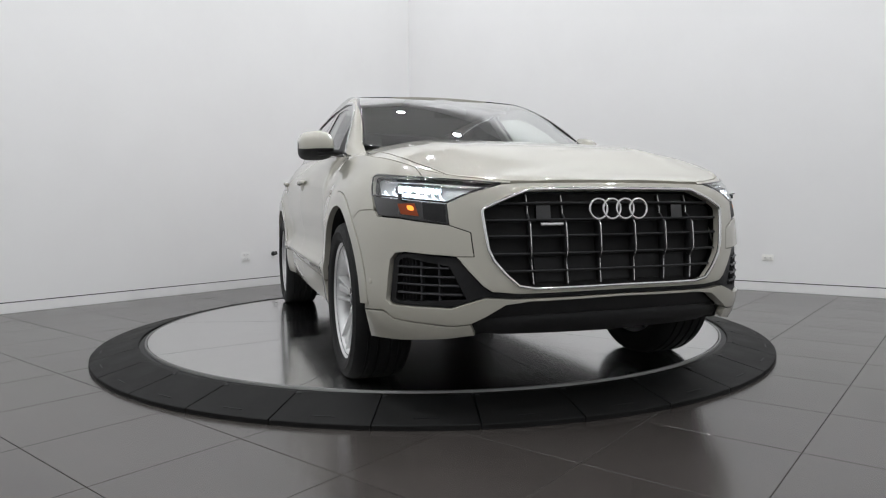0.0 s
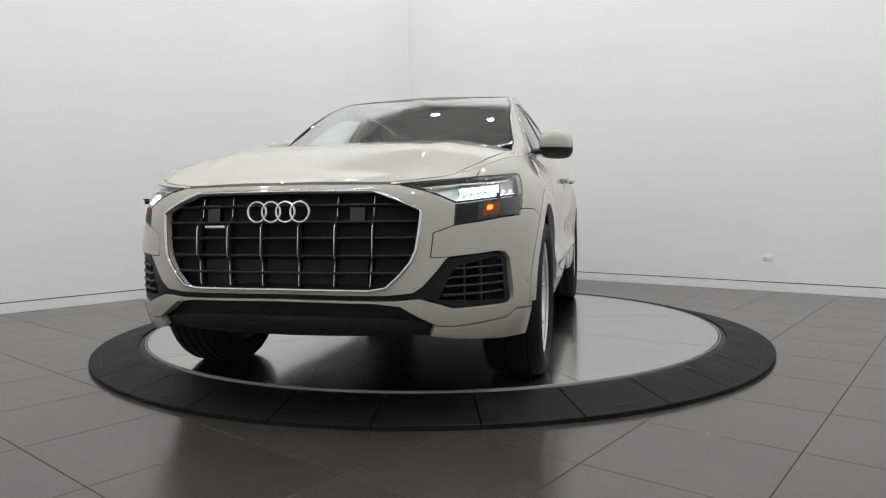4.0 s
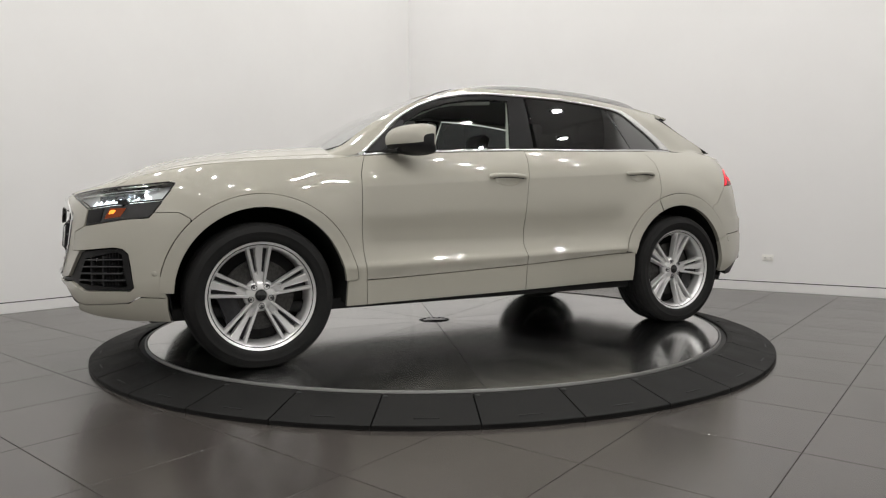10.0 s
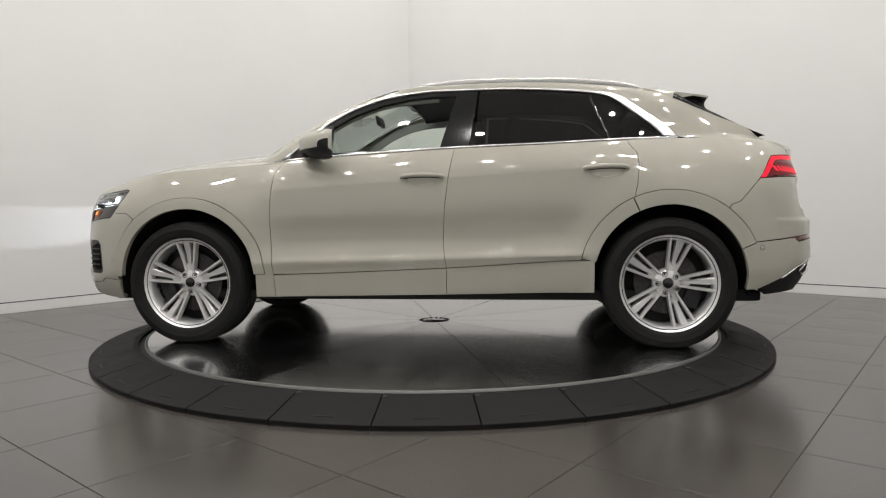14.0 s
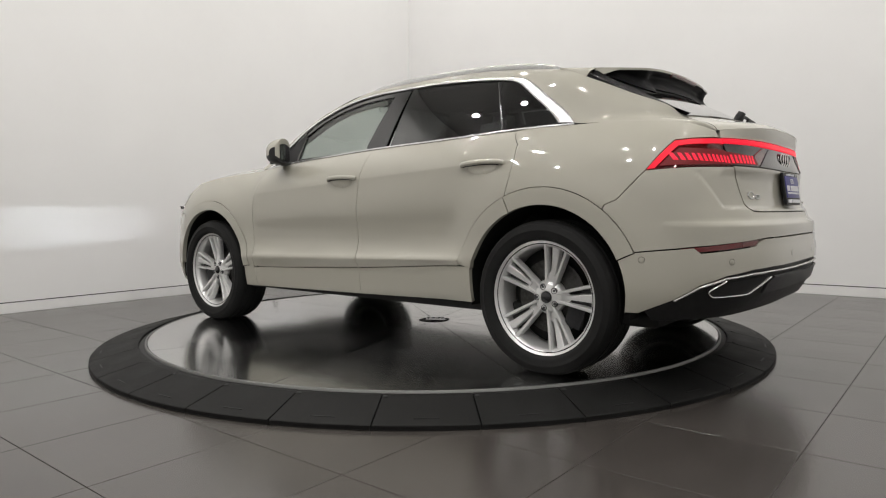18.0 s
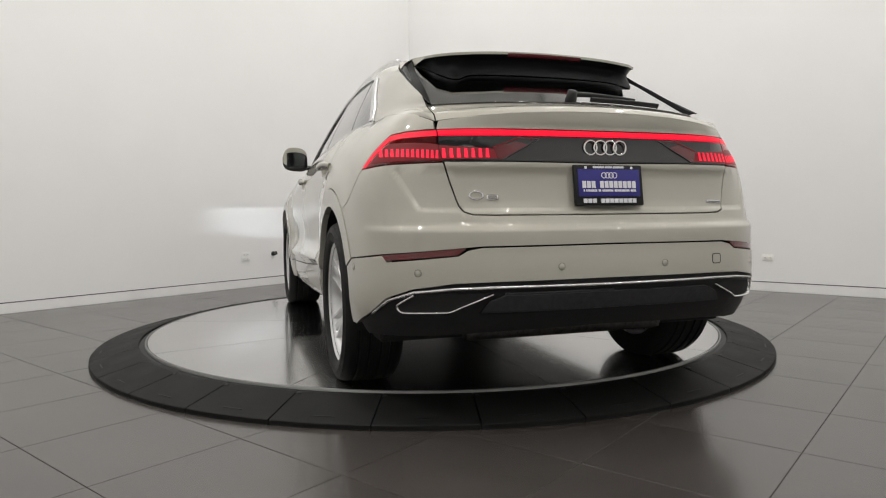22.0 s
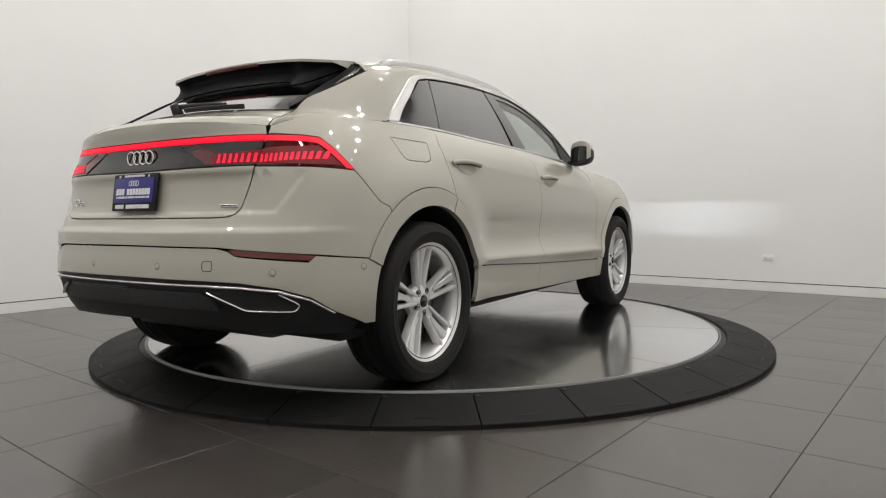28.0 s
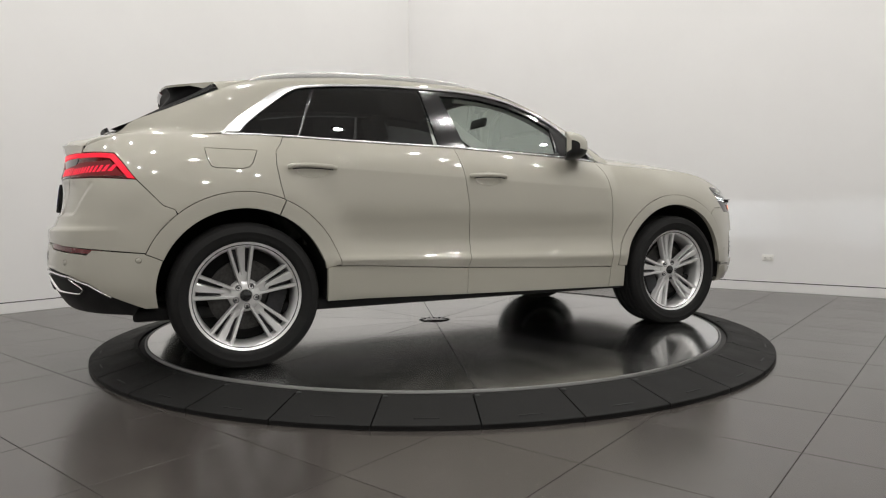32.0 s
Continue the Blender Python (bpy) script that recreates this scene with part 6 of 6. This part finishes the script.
for y in (0.40, 0.0, -0.40):
    soft_box("headrest", (-0.045, -0.13, 0.0), (0.045, 0.13, 0.16), 0.04, SEAT, bench, pose(-0.50, y, 0.62, 0, -10, 0))
dash = soft_box("dashboard", (-0.30, -0.70, 0.0), (0.30, 0.70, 0.34), 0.07, SEAT, CAR, pose(0.78, 0, 0.80), "black dashboard")
soft_box("dial_hood", (-0.10, -0.19, 0.0), (0.14, 0.19, 0.09), 0.03, SEAT, dash, pose(-0.20, 0.38, 0.31))
circle = [Vector((0.185 * math.cos(2 * math.pi * i / 40), 0.185 * math.sin(2 * math.pi * i / 40), 0)) for i in range(40)]
turned = pose(-0.36, 0.38, 0.23, 0, -64, 0)
sweep("steering_wheel", [turned @ p for p in circle], [(turned.to_3x3() @ p).normalized() for p in circle], tube(0.016), SEAT, dash, closed=True)
hub_box = soft_box("steering_hub", (-0.16, -0.035, -0.05), (0.16, 0.035, 0.0), 0.02, SEAT, dash, turned)
hub_box.matrix_basis = pose(0, 0, 0) @ turned @ pose(0, 0, 0, 0, 0, 90)
skin("headliner", [(0.15, 0.55), (-1.45, 0.57), (-1.45, -0.57), (0.15, -0.55)], lambda x, y: roof(x, y) - Vector((0, 0, 0.045)), TRIM_GREY, None, cell=0.12, gap=0)
soft_box("inner_mirror", (-0.012, -0.115, -0.035), (0.012, 0.115, 0.035), 0.01, BLACK_PLASTIC, CAR, pose(0.42, 0.0, 1.50, 0, 12, 0), "black inner mirror")
soft_box("cargo_floor", (-0.45, -0.68, -0.02), (0.45, 0.68, 0.02), 0.01, SEAT, CAR, pose(-1.75, 0, 1.12), "black cargo cover")
for side in (1, -1):
    pts = [cabin(x, z) - Vector((0, 0.05, 0)) for x, z in ((-0.16, 1.20), (-0.20, 1.35), (-0.25, 1.50), (-0.27, 1.57))]
    sweep("pillar_lining", spline(pts, 8), Vector((0, 1, 0)), strap(0.07, 0.02), LIGHT_GREY, CAR, side)
    pts = [cabin(x, z) - Vector((0, 0.05, 0)) for x, z in ((0.84, 1.18), (0.62, 1.36), (0.40, 1.48), (0.2, 1.54), (-0.1, 1.565))]
    sweep("pillar_lining", spline(pts, 12), Vector((0, 1, 0)), strap(0.06, 0.02), LIGHT_GREY, CAR, side)
# floor pan and running gear
pan = soft_box("floor_pan", (-2.05, -0.86, 0.265), (2.05, 0.86, 0.33), 0.02, LINER, CAR, None, "black floor pan")
soft_box("tunnel", (-1.2, -0.55, 0.235), (1.0, 0.55, 0.27), 0.02, BLACK_PLASTIC, pan)
for x in (WHEEL_X, -WHEEL_X):
    bm = bmesh.new()
    lathe(bm, [(0.0, -0.75), (0.035, -0.75), (0.035, 0.75), (0.0, 0.75)], 14, axis="Y", m=Matrix.Translation((x, 0, 0.36)))
    bmesh.ops.recalc_face_normals(bm, faces=bm.faces)
    part("axle", bm, LINER, pan, smooth=40)
soft_box("silencer", (-2.1, -0.5, 0.25), (-1.85, 0.5, 0.38), 0.04, DISC_IRON, pan)


# ---- floor tiles, laid last ----
TILE_N, TILE_M = 0.597, 0.588
TILE_N0, TILE_M0 = 0.93, -2.92


def floor_tiles():
    floor = empty("floor")
    floor.matrix_basis = ROOM_POSE
    tagged(floor, "dark grey matt porcelain floor tiles in a square grid", "floor", kind="structure")
    g = 0.002
    bm = bmesh.new()
    box(bm, (-TILE_N / 2 + g, -TILE_M / 2 + g, -0.01), (TILE_N / 2 - g, TILE_M / 2 - g, 0.0))
    bmesh.ops.bevel(bm, geom=[e for e in bm.edges if all(v.co.z > -0.001 for v in e.verts)], offset=0.0006, segments=1, affect="EDGES")
    first = None
    i0, i1 = math.floor((N_WALL - TILE_N0) / TILE_N), math.ceil((N_BACK - TILE_N0) / TILE_N)
    j0, j1 = math.floor((M_BACK - TILE_M0) / TILE_M), math.ceil((M_WALL - TILE_M0) / TILE_M)
    for i in range(i0, i1):
        for j in range(j0, j1):
            c = (TILE_N0 + (i + 0.5) * TILE_N, TILE_M0 + (j + 0.5) * TILE_M)
            if first is None:
                first = finish("tile", bm, TILE, floor)
                o = first
            else:
                o = new("tile", first.data)
                o.parent = floor
            o.matrix_basis = Matrix.Translation((c[0], c[1], 0))


floor_tiles()

# ---- what moves ----
SPEED, FACING = 8.2443, 2.181     # degrees a second; the time at which the front faces the camera
OFF = (-0.025, 0.0025)
YAW_OFF = 0.15                    # the car stands a little askew on the plate


def motions():
    turns, drives = [], []
    for k in range(0, 33):
        a = -90.0 - SPEED * (k - FACING)
        c, s = math.cos(radians(a)), math.sin(radians(a))
        turns.append((k, pose(0, 0, DISC_Z, 0, 0, a)))
        drives.append((k, pose(c * OFF[0] - s * OFF[1], s * OFF[0] + c * OFF[1], DISC_Z + 0.003, 0, 0, a + YAW_OFF)))
    walk(TURNTABLE, turns)
    walk(CAR, drives)


motions()
